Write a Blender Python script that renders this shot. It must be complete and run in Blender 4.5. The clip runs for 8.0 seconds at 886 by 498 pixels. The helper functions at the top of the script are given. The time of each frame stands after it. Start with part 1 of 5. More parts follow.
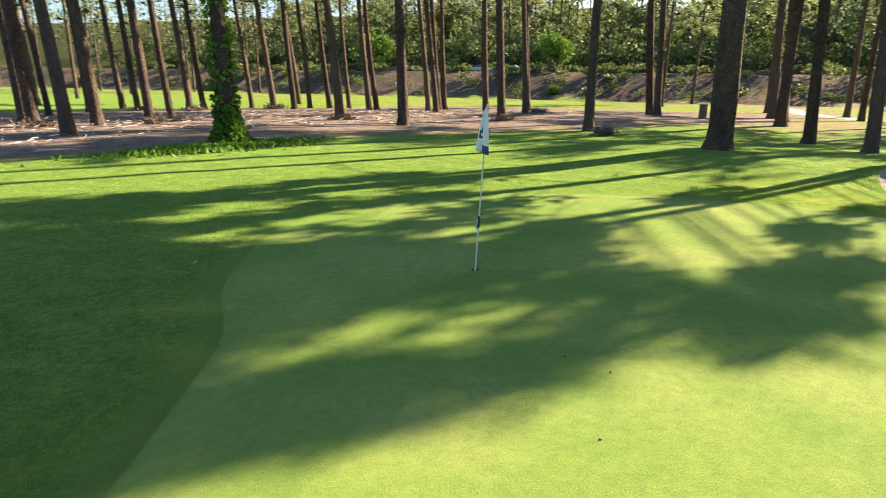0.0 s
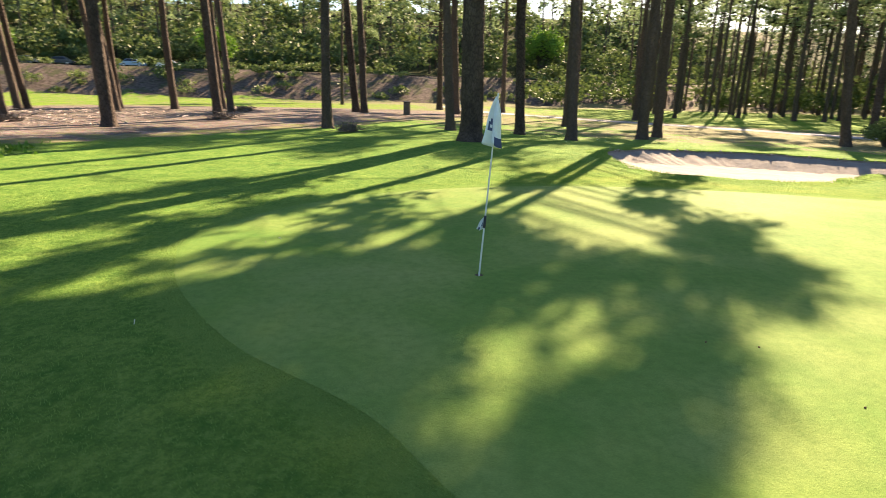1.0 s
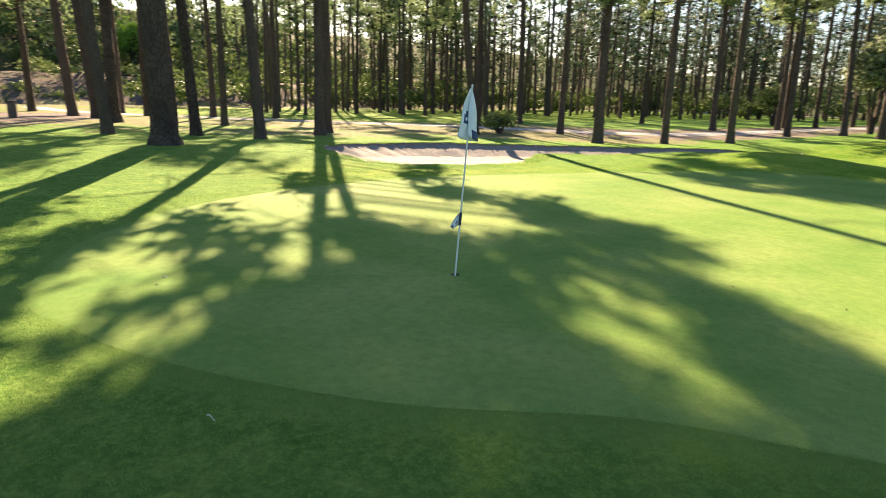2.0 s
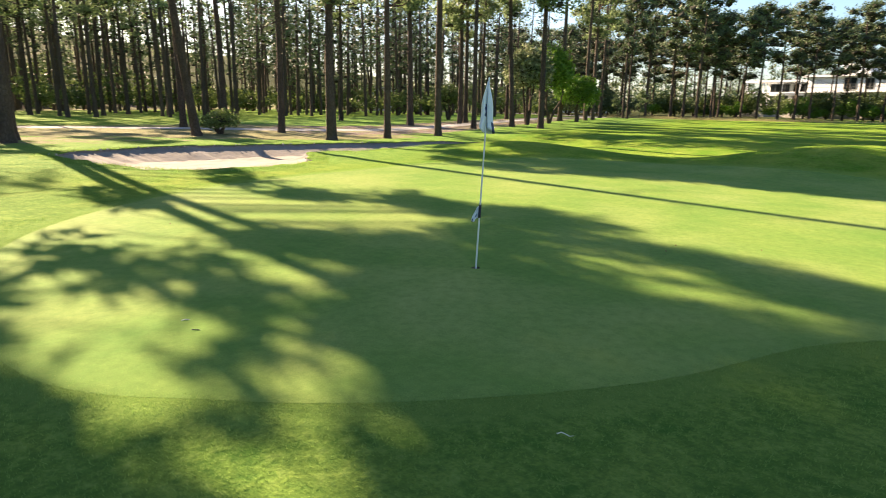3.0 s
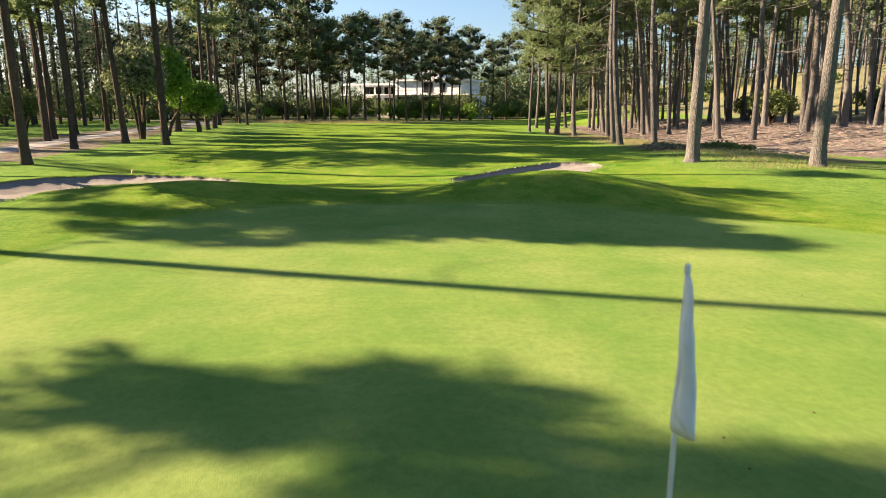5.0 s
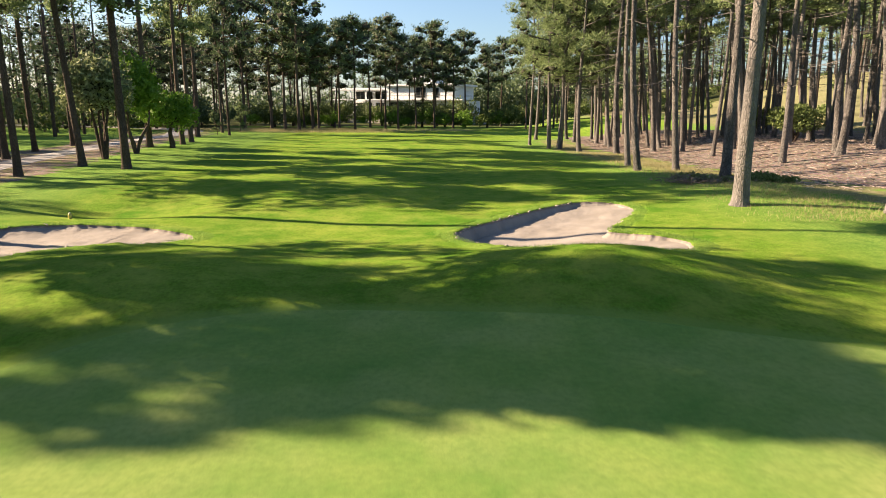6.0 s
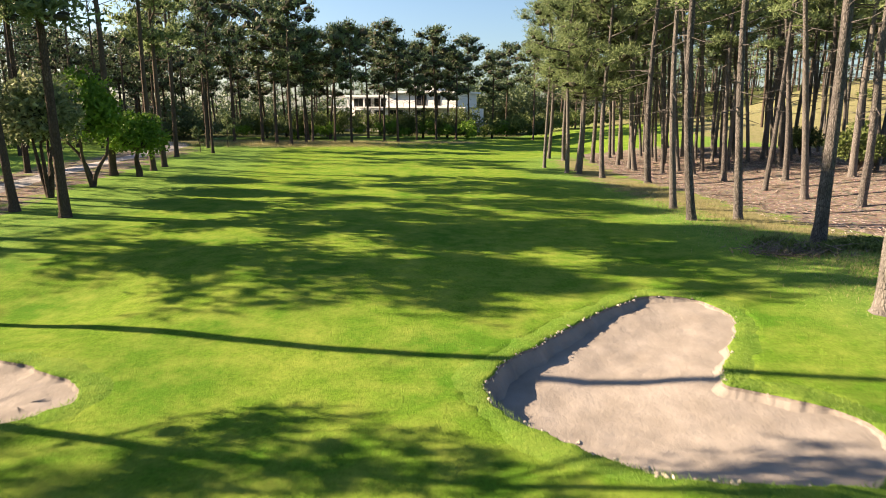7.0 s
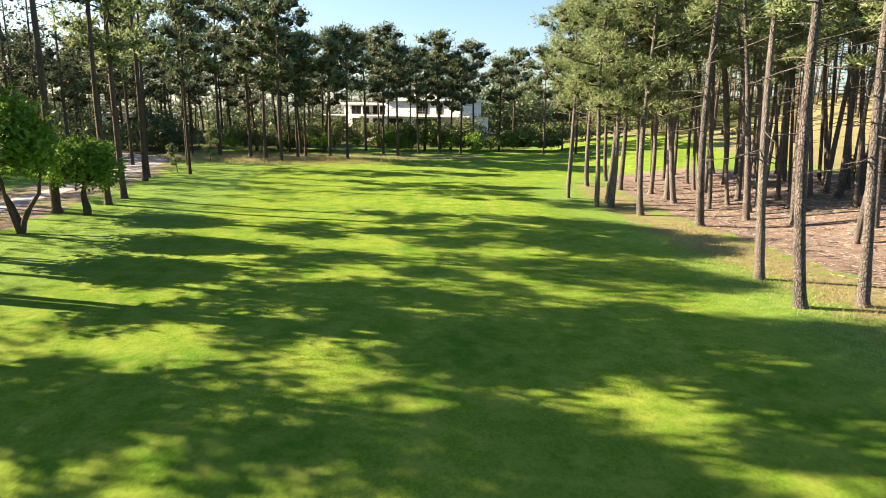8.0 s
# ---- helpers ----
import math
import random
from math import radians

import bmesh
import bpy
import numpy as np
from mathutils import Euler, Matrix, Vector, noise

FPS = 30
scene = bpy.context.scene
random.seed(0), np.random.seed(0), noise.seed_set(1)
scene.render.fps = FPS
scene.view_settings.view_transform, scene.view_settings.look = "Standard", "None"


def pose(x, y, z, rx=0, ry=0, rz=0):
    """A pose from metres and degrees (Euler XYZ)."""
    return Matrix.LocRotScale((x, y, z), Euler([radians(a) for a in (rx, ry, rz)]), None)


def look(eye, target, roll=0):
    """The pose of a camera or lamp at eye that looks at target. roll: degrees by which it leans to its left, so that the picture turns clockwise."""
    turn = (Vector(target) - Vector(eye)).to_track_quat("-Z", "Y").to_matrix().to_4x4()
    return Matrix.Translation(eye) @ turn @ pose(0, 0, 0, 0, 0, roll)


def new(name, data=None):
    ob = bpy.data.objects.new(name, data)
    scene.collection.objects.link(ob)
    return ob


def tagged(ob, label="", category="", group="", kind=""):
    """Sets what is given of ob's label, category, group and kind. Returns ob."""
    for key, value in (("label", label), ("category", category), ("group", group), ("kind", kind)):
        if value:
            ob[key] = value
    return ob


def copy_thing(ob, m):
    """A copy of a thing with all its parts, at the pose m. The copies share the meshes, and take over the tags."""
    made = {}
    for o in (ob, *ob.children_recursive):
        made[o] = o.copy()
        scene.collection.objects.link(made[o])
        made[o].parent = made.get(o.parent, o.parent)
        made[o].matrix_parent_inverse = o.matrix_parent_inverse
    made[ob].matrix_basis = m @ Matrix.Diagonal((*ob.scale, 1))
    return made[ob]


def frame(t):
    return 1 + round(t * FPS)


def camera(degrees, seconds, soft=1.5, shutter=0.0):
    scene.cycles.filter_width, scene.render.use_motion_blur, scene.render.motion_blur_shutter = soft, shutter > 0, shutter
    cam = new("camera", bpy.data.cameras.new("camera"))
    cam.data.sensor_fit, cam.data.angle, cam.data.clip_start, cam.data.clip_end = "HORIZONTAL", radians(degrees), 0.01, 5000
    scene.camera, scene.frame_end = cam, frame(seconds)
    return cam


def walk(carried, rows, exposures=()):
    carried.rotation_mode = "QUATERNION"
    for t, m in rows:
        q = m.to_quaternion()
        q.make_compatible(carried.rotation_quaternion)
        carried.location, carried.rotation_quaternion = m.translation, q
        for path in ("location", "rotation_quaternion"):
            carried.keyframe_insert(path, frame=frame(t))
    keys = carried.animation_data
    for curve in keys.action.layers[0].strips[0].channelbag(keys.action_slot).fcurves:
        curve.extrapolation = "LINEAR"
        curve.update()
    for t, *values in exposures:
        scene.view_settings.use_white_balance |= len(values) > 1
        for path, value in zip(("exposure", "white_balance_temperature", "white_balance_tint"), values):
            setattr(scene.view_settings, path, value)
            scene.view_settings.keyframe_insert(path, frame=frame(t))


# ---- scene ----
cam = camera(71.4, 8.0, soft=0.9, shutter=0.15)
PATH = [
    (0, (6.057, 4.934, 2.394), (4.629, 3.634, 1.874), 0.9),
    (0.5, (6.795, 3.097, 2.288), (5.082, 2.202, 1.776), 1.2),
    (1, (7.093, 0.951, 2.17), (5.193, 0.575, 1.67), 1.6),
    (1.5, (6.848, -1.154, 2.056), (4.922, -0.924, 1.569), 1.6),
    (2, (6.196, -2.999, 1.993), (4.429, -2.19, 1.52), 1.4),
    (2.2, (5.791, -3.744, 1.963), (4.14, -2.717, 1.494), 1.3),
    (3.3, (2.854, -6.099, 1.837), (1.928, -4.385, 1.384), 0.8),
    (3.5, (2.274, -6.111, 1.833), (1.499, -4.323, 1.382), 0.7),
    (4, (0.906, -5.493, 1.861), (0.509, -3.585, 1.412), 0.4),
    (4.5, (-0.152, -3.903, 2.089), (-0.287, -1.959, 1.64), 0.3),
    (4.7, (-0.483, -3.015, 2.321), (-0.54, -1.067, 1.873), 0.1),
    (5.8, (-1.039, 1.808, 3.569), (-1.027, 3.759, 3.127), 0.4),
    (6, (-1.125, 3.369, 3.864), (-1.114, 5.32, 3.421), 0.4),
    (6.5, (-1.362, 7.214, 4.747), (-1.35, 9.164, 4.305), 0.4),
    (7, (-1.625, 11.236, 5.612), (-1.613, 13.187, 5.172), 0.4),
    (7.5, (-2.123, 15.68, 6.572), (-2.104, 17.632, 6.135), 0.6),
    (8, (-2.398, 20.374, 7.256), (-2.381, 22.326, 6.821), 0.7),
]
EXPOSURES = [(0.0, 2.5), (2.0, 2.57), (4.5, 2.22), (6.0, 2.12), (7.3, 2.1), (8.0, 2.46)]
walk(cam, [(t, look(eye, target, roll)) for t, eye, target, roll in PATH], EXPOSURES)

# ---- light: a low sun in the west, clear sky ----
SUN_ELEVATION = radians(27.0)
SUN_WAY = Vector((-0.973 * math.cos(SUN_ELEVATION), 0.231 * math.cos(SUN_ELEVATION), math.sin(SUN_ELEVATION)))
world = bpy.data.worlds.new("world")
scene.world = world
world.use_nodes = True
sky = world.node_tree.nodes.new("ShaderNodeTexSky")
sky.sky_type = "NISHITA"
sky.sun_disc = False
sky.sun_elevation = SUN_ELEVATION
sky.sun_rotation = math.atan2(SUN_WAY.x, SUN_WAY.y)
sky.air_density, sky.dust_density, sky.ozone_density = 1.0, 1.2, 3.2
back = world.node_tree.nodes["Background"]
back.inputs["Strength"].default_value = 0.045
world.node_tree.links.new(sky.outputs[0], back.inputs["Color"])
sun = new("sun", bpy.data.lights.new("sun", "SUN"))
sun.data.energy, sun.data.angle, sun.data.color = 5.0, radians(0.45), (1.0, 0.73, 0.48)
sun.matrix_world = Matrix.Translation((-60, 10, 60)) @ SUN_WAY.to_track_quat("Z", "Y").to_matrix().to_4x4()


# ---- materials ----
def node(tree, kind, **values):
    n = tree.nodes.new("ShaderNode" + kind)
    for key, v in values.items():
        n.inputs[key.replace("_", " ")].default_value = v
    return n


class Paint:
    """A small builder for procedural materials."""

    def __init__(self, name, rough=0.85, spec=0.3):
        self.mat = bpy.data.materials.new(name)
        self.mat.use_nodes = True
        self.tree = self.mat.node_tree
        self.bsdf = self.tree.nodes["Principled BSDF"]
        self.bsdf.inputs["Roughness"].default_value = rough
        self.bsdf.inputs["Specular IOR Level"].default_value = spec
        self.coord = self.tree.nodes.new("ShaderNodeTexCoord")

    def link(self, a, b):
        self.tree.links.new(a, b)

    def noise(self, scale, detail=4.0, rough=0.55, stretch=None, space="Object"):
        n = node(self.tree, "TexNoise", Scale=scale, Detail=detail, Roughness=rough)
        source = self.coord.outputs[space]
        if stretch:
            m = self.tree.nodes.new("ShaderNodeMapping")
            m.inputs["Scale"].default_value = stretch
            self.link(source, m.inputs["Vector"])
            source = m.outputs[0]
        self.link(source, n.inputs["Vector"])
        return n.outputs["Fac"]

    def voronoi(self, scale, stretch=(1, 1, 1), feature="DISTANCE_TO_EDGE", space="Object"):
        n = node(self.tree, "TexVoronoi", Scale=scale)
        n.feature = feature
        m = self.tree.nodes.new("ShaderNodeMapping")
        m.inputs["Scale"].default_value = stretch
        self.link(self.coord.outputs[space], m.inputs["Vector"])
        self.link(m.outputs[0], n.inputs["Vector"])
        return n.outputs["Distance" if feature == "DISTANCE_TO_EDGE" else "Color"]

    def ramp(self, fac, *stops):
        n = self.tree.nodes.new("ShaderNodeValToRGB")
        e = n.color_ramp.elements
        while len(e) < len(stops):
            e.new(0.5)
        for k, (at, c) in zip(e, stops):
            k.position, k.color = at, (*c, 1) if len(c) == 3 else (c[0], c[0], c[0], 1)
        self.link(fac, n.inputs["Fac"])
        return n.outputs["Color"]

    def mix(self, fac, a, b, blend="MIX"):
        n = self.tree.nodes.new("ShaderNodeMix")
        n.data_type, n.blend_type = "RGBA", blend
        for socket, v in ((n.inputs[0], fac), (n.inputs[6], a), (n.inputs[7], b)):
            if isinstance(v, (int, float)):
                socket.default_value = v
            elif isinstance(v, tuple):
                socket.default_value = (*v, 1)
            else:
                self.link(v, socket)
        return n.outputs[2]

    def math(self, kind, a, b, c=None):
        n = self.tree.nodes.new("ShaderNodeMath")
        n.operation = kind
        for socket, v in zip(n.inputs, (a, b, c)):
            if isinstance(v, (int, float)):
                socket.default_value = v
            elif v is not None:
                self.link(v, socket)
        return n.outputs[0]

    def span(self, v, a, b, lo=0.0, hi=1.0):
        n = self.tree.nodes.new("ShaderNodeMapRange")
        n.interpolation_type = "SMOOTHSTEP"
        for socket, w in zip(n.inputs, (v, a, b, lo, hi)):
            if isinstance(w, (int, float)):
                socket.default_value = w
            else:
                self.link(w, socket)
        return n.outputs[0]

    def attribute(self, name):
        n = self.tree.nodes.new("ShaderNodeAttribute")
        n.attribute_name = name
        return n.outputs["Fac"]

    def random(self):
        return self.tree.nodes.new("ShaderNodeObjectInfo").outputs["Random"]

    def island(self):
        return self.tree.nodes.new("ShaderNodeNewGeometry").outputs["Random Per Island"]

    def color(self, c):
        if isinstance(c, tuple):
            self.bsdf.inputs["Base Color"].default_value = (*c, 1)
        else:
            self.link(c, self.bsdf.inputs["Base Color"])
        return self

    def bump(self, h, depth, strength=1.0):
        n = node(self.tree, "Bump", Strength=strength, Distance=depth)
        self.link(h, n.inputs["Height"])
        self.link(n.outputs[0], self.bsdf.inputs["Normal"])
        return self

    def leafy(self, c, share=0.35):
        """Lets part of the light through, as leaves and needles do."""
        self.color(c)
        t = self.tree.nodes.new("ShaderNodeBsdfTranslucent")
        m = self.tree.nodes.new("ShaderNodeMixShader")
        m.inputs[0].default_value = share
        if isinstance(c, tuple):
            t.inputs["Color"].default_value = (*c, 1)
        else:
            self.link(c, t.inputs["Color"])
        self.link(self.bsdf.outputs[0], m.inputs[1])
        self.link(t.outputs[0], m.inputs[2])
        self.link(m.outputs[0], self.tree.nodes["Material Output"].inputs["Surface"])
        return self


def make_turf(name, dark, light, dry, fine, clump, depth, patchy=0.5):
    p = Paint(name, 0.75, 0.015)
    c = p.mix(p.ramp(p.noise(clump, 7, 0.7), (0.3, (0.0,)), (0.7, (1.0,))), dark, light)
    c = p.mix(p.math("MULTIPLY", p.ramp(p.noise(0.35, 4), (0.45, (0.0,)), (0.75, (1.0,))), patchy), c, dry)
    c = p.mix(p.ramp(p.noise(9, 6, 0.7), (0.35, (0.3,)), (0.6, (0.0,))), c, tuple(0.55 * v for v in dark))
    grain = p.noise(fine, 4, 0.75)
    c = p.mix(p.ramp(grain, (0.3, (0.35,)), (0.7, (0.0,))), c, tuple(0.35 * v for v in dark))
    p.color(c).bump(grain, depth)
    return p


GREEN_LOW, GREEN_HIGH = (0.112, 0.226, 0.048), (0.222, 0.308, 0.078)


def make_ground():
    p = Paint("ground_cover", 0.85, 0.015)
    n_small, n_mid, n_big = p.noise(26, 6, 0.75), p.noise(2.2, 6, 0.65), p.noise(0.22, 4)
    # rough, with coarse tufts
    rough = p.mix(p.ramp(n_mid, (0.32, (0.0,)), (0.68, (1.0,))), (0.092, 0.2, 0.034), (0.22, 0.33, 0.068))
    tuft = p.noise(10, 6, 0.75)
    rough = p.mix(p.ramp(tuft, (0.4, (0.5,)), (0.54, (0.0,))), rough, (0.06, 0.14, 0.032))
    rough = p.mix(p.ramp(tuft, (0.52, (0.0,)), (0.66, (0.6,))), rough, (0.26, 0.37, 0.1))
    rough = p.mix(p.ramp(n_small, (0.38, (0.38,)), (0.56, (0.0,))), rough, (0.05, 0.12, 0.026))
    # mown fairway, finer and brighter
    fair = p.mix(p.ramp(n_big, (0.35, (0.0,)), (0.65, (1.0,))), (0.076, 0.192, 0.018), (0.168, 0.28, 0.032))
    fair = p.mix(p.ramp(p.noise(11, 7, 0.75), (0.38, (0.7,)), (0.58, (0.0,))), fair, (0.055, 0.115, 0.012))
    fair = p.mix(p.ramp(p.noise(0.9, 6, 0.65), (0.4, (0.0,)), (0.72, (0.7,))), fair, (0.265, 0.322, 0.065))
    fair = p.mix(p.ramp(p.noise(3.2, 6, 0.7), (0.34, (0.45,)), (0.5, (0.0,))), fair, (0.075, 0.155, 0.016))
    edge = p.math("ADD", p.attribute("fairway"), p.math("MULTIPLY", p.math("SUBTRACT", n_mid, 0.5), 0.6))
    c = p.mix(p.span(edge, -3.0, 2.0), rough, fair)
    # dry, straw-coloured grass
    dry = p.mix(p.ramp(n_mid, (0.35, (0.0,)), (0.65, (1.0,))), (0.27, 0.255, 0.155), (0.14, 0.165, 0.068))
    dry = p.mix(p.ramp(n_small, (0.35, (0.5,)), (0.6, (0.0,))), dry, (0.1, 0.085, 0.045))
    where = p.math("ADD", p.attribute("dry"), p.math("MULTIPLY", p.math("SUBTRACT", p.noise(0.8, 5), 0.5), 1.5))
    c = p.mix(p.span(where, 0.42, 0.75), c, dry)
    # pine needles, bark and chips
    chip = p.voronoi(9, (1, 1, 1), "F1")
    litter = p.mix(p.ramp(n_mid, (0.3, (0.0,)), (0.7, (1.0,))), (0.16, 0.143, 0.13), (0.49, 0.455, 0.425))
    litter = p.mix(0.35, litter, p.mix(1.0, chip, (0.42, 0.36, 0.32), "MULTIPLY"))
    litter = p.mix(p.ramp(p.noise(0.9, 6, 0.7), (0.38, (0.45,)), (0.56, (0.0,))), litter, (0.09, 0.068, 0.056))
    litter = p.mix(p.ramp(n_small, (0.38, (0.8,)), (0.6, (0.0,))), litter, (0.06, 0.038, 0.027))
    where = p.math("ADD", p.attribute("litter"), p.math("MULTIPLY", p.math("SUBTRACT", p.noise(0.6, 6, 0.6), 0.5), 1.6))
    c = p.mix(p.span(where, 0.42, 0.62), c, litter)
    # low scrub on the floor of the far woods, darkened for the shade there
    scrub = p.mix(p.ramp(n_mid, (0.35, (0.0,)), (0.65, (1.0,))), (0.028, 0.04, 0.016), (0.085, 0.095, 0.04))
    where = p.math("ADD", p.attribute("scrub"), p.math("MULTIPLY", p.math("SUBTRACT", p.noise(0.3, 5, 0.6), 0.5), 0.8))
    c = p.mix(p.span(where, 0.4, 0.6), c, scrub)
    # brown heather and bare earth on the road bank
    heath = p.mix(p.ramp(n_mid, (0.35, (0.0,)), (0.65, (1.0,))), (0.05, 0.042, 0.036), (0.17, 0.14, 0.118))
    heath = p.mix(p.ramp(p.noise(0.5, 5, 0.6), (0.5, (0.0,)), (0.62, (0.7,))), heath, (0.07, 0.085, 0.035))
    where = p.math("ADD", p.attribute("heath"), p.math("MULTIPLY", p.math("SUBTRACT", p.noise(0.4, 5, 0.6), 0.5), 0.7))
    c = p.mix(p.span(where, 0.4, 0.6), c, heath)
    # the collar, cut shorter where it meets the green
    where = p.math("ADD", p.attribute("collar"), p.math("MULTIPLY", p.math("SUBTRACT", tuft, 0.5), 1.2))
    c = p.mix(p.span(where, 0.25, 1.0, 0.0, 0.75), c, tuple(0.5 * (a + b) for a, b in zip(GREEN_LOW, GREEN_HIGH)))
    height = p.math("ADD", p.math("MULTIPLY", n_small, 0.6), p.math("ADD", p.math("MULTIPLY", n_mid, 0.8), p.math("MULTIPLY", tuft, 0.6)))
    p.color(c).bump(height, 0.07)
    return p.mat


GROUND = make_ground()
TURF = make_turf("putting_turf", GREEN_LOW, GREEN_HIGH, (0.31, 0.36, 0.13), 90, 0.6, 0.006, 0.75).mat


def make_sand():
    p = Paint("bunker_sand", 0.95, 0.15)
    c = p.mix(p.ramp(p.noise(1.1, 5), (0.3, (0.0,)), (0.7, (1.0,))), (0.188, 0.179, 0.168), (0.272, 0.26, 0.248))
    c = p.mix(p.ramp(p.noise(60, 3, 0.7), (0.3, (0.35,)), (0.6, (0.0,))), c, (0.15, 0.115, 0.09))
    ripple = p.math("ADD", p.math("MULTIPLY", p.noise(2.3, 4, 0.6), 1.2), p.math("MULTIPLY", p.noise(13, 5, 0.65), 0.45))
    p.color(c).bump(p.math("ADD", ripple, p.math("MULTIPLY", p.noise(45, 3), 0.22)), 0.03)
    return p.mat


def make_soil():
    p = Paint("earth_lip", 0.95, 0.15)
    c = p.mix(p.ramp(p.noise(5, 5), (0.3, (0.0,)), (0.7, (1.0,))), (0.12, 0.09, 0.062), (0.27, 0.215, 0.165))
    p.color(c).bump(p.noise(14, 5, 0.7), 0.06)
    return p.mat


def make_gravel():
    p = Paint("pale_gravel", 0.95, 0.2)
    c = p.mix(p.ramp(p.noise(0.7, 5), (0.3, (0.0,)), (0.7, (1.0,))), (0.24, 0.25, 0.27), (0.36, 0.37, 0.39))
    c = p.mix(p.ramp(p.noise(40, 3, 0.7), (0.35, (0.5,)), (0.6, (0.0,))), c, (0.17, 0.14, 0.11))
    p.color(c).bump(p.noise(30, 4), 0.02)
    return p.mat


def make_bark(name, low, high, crack, worn):
    p = Paint(name, 0.95, 0.15)
    plate = p.voronoi(15, (1.0, 1.0, 0.3))
    c = p.mix(p.ramp(p.noise(3.0, 5, 0.6, (1, 1, 0.4)), (0.3, (0.0,)), (0.7, (1.0,))), low, high)
    c = p.mix(p.ramp(plate, (0.02, (0.7,)), (0.18, (0.0,))), c, crack)
    c = p.mix(p.math("MULTIPLY", p.random(), 0.4), c, worn)
    p.color(c).bump(p.math("ADD", p.ramp(plate, (0.0, (0.0,)), (0.25, (1.0,))), p.math("MULTIPLY", p.noise(22, 4), 0.8)), 0.03)
    return p.mat


def make_needles(name, dark, light, share=0.3):
    p = Paint(name, 0.6, 0.25)
    c = p.mix(p.island(), dark, light)
    c = p.mix(p.math("MULTIPLY", p.random(), 0.4), c, tuple(v * 1.35 for v in light))
    p.leafy(c, share)
    return p.mat


def make_plain(name, base, rough=0.6, metal=0.0, vary=0.12, scale=6.0, depth=0.0):
    p = Paint(name, rough, 0.4)
    p.bsdf.inputs["Metallic"].default_value = metal
    p.color(p.mix(p.ramp(p.noise(scale, 5), (0.3, (0.0,)), (0.7, (1.0,))), tuple(v * (1 - vary) for v in base), tuple(min(1, v * (1 + vary)) for v in base)))
    if depth:
        p.bump(p.noise(scale * 8, 3), depth)
    return p.mat


SAND, SOIL, GRAVEL = make_sand(), make_soil(), make_gravel()
CRUMB = make_plain("dry_clods", (0.17, 0.155, 0.145), 0.95, vary=0.35, scale=9, depth=0.01)
CLOD = make_plain("pale_clods", (0.36, 0.335, 0.3), 0.95, vary=0.4, scale=7, depth=0.01)
# bark darkened for the western trunks, seen on their shaded side
BARK = make_bark("pine_bark", (0.045, 0.035, 0.029), (0.13, 0.102, 0.084), (0.02, 0.015, 0.012), (0.16, 0.13, 0.11))
# lighter copy with the sun on the eastern trunks put into its colour
BARK_SUNLIT = make_bark("sunlit_pine_bark", (0.066, 0.066, 0.069), (0.2, 0.19, 0.186), (0.02, 0.018, 0.017), (0.25, 0.238, 0.232))
NEEDLES = make_needles("pine_needles", (0.062, 0.098, 0.042), (0.218, 0.288, 0.13), 0.42)
# darker needle copy, with the shade of far backlit crowns in its colour
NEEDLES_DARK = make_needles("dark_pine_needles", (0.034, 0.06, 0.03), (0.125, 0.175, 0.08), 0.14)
LEAVES = make_needles("bright_leaves", (0.045, 0.115, 0.013), (0.17, 0.3, 0.036), 0.28)
LEAVES_DARK = make_needles("dull_leaves", (0.045, 0.08, 0.024), (0.16, 0.21, 0.065), 0.28)
# grey-green leaves, brightened in colour for the sun on the shrub
LEAVES_SUNLIT = make_needles("sunlit_grey_green_leaves", (0.1, 0.135, 0.065), (0.32, 0.375, 0.2), 0.35)
# near-black tone of the foliage cores, standing in for shade inside the crowns
CORE_SHADE = make_plain("core_shade", (0.035, 0.036, 0.022), 0.95, vary=0.3, scale=5)
IVY = make_needles("ivy_leaves", (0.04, 0.11, 0.012), (0.13, 0.26, 0.025), 0.35)
BLADES = make_needles("grass_blades", (0.09, 0.19, 0.035), (0.25, 0.38, 0.09), 0.42)
DEAD_WOOD = make_plain("dead_wood", (0.15, 0.13, 0.115), 0.95, vary=0.4, scale=9, depth=0.01)
POLE_WHITE = make_plain("painted_fibreglass", (0.72, 0.73, 0.7), 0.35, vary=0.05)
CLOTH = make_plain("flag_cloth", (0.74, 0.77, 0.78), 0.85, vary=0.05, scale=20)
CLOTH_BLUE = make_plain("flag_print", (0.06, 0.08, 0.16), 0.85)
BLACK = make_plain("black_plastic", (0.025, 0.025, 0.027), 0.5)
CUP_WHITE = make_plain("cup_liner", (0.7, 0.7, 0.68), 0.5, vary=0.1)
PLASTER = make_plain("white_plaster", (0.72, 0.75, 0.79), 0.85, vary=0.06, scale=0.6)
CONCRETE = make_plain("grey_concrete", (0.42, 0.41, 0.39), 0.85, vary=0.15, scale=1.2)
ASPHALT = make_plain("asphalt", (0.14, 0.14, 0.145), 0.9, vary=0.25, scale=2.0)
GLASS_DARK = make_plain("window_glass", (0.02, 0.025, 0.03), 0.06, vary=0.1, scale=0.5)
FRAME_GREY = make_plain("window_frame_paint", (0.12, 0.125, 0.13), 0.5)
YELLOW = make_plain("yellow_paint", (0.5, 0.4, 0.1), 0.5)
RUBBER = make_plain("rubber", (0.02, 0.02, 0.02), 0.8)
CHROME = make_plain("wheel_rim", (0.5, 0.5, 0.5), 0.35, 0.9)
BALL_WHITE = make_plain("white_speck", (0.75, 0.74, 0.68), 0.5)
CONE_BROWN = make_plain("pine_cone_brown", (0.13, 0.075, 0.04), 0.9, vary=0.4, scale=30)
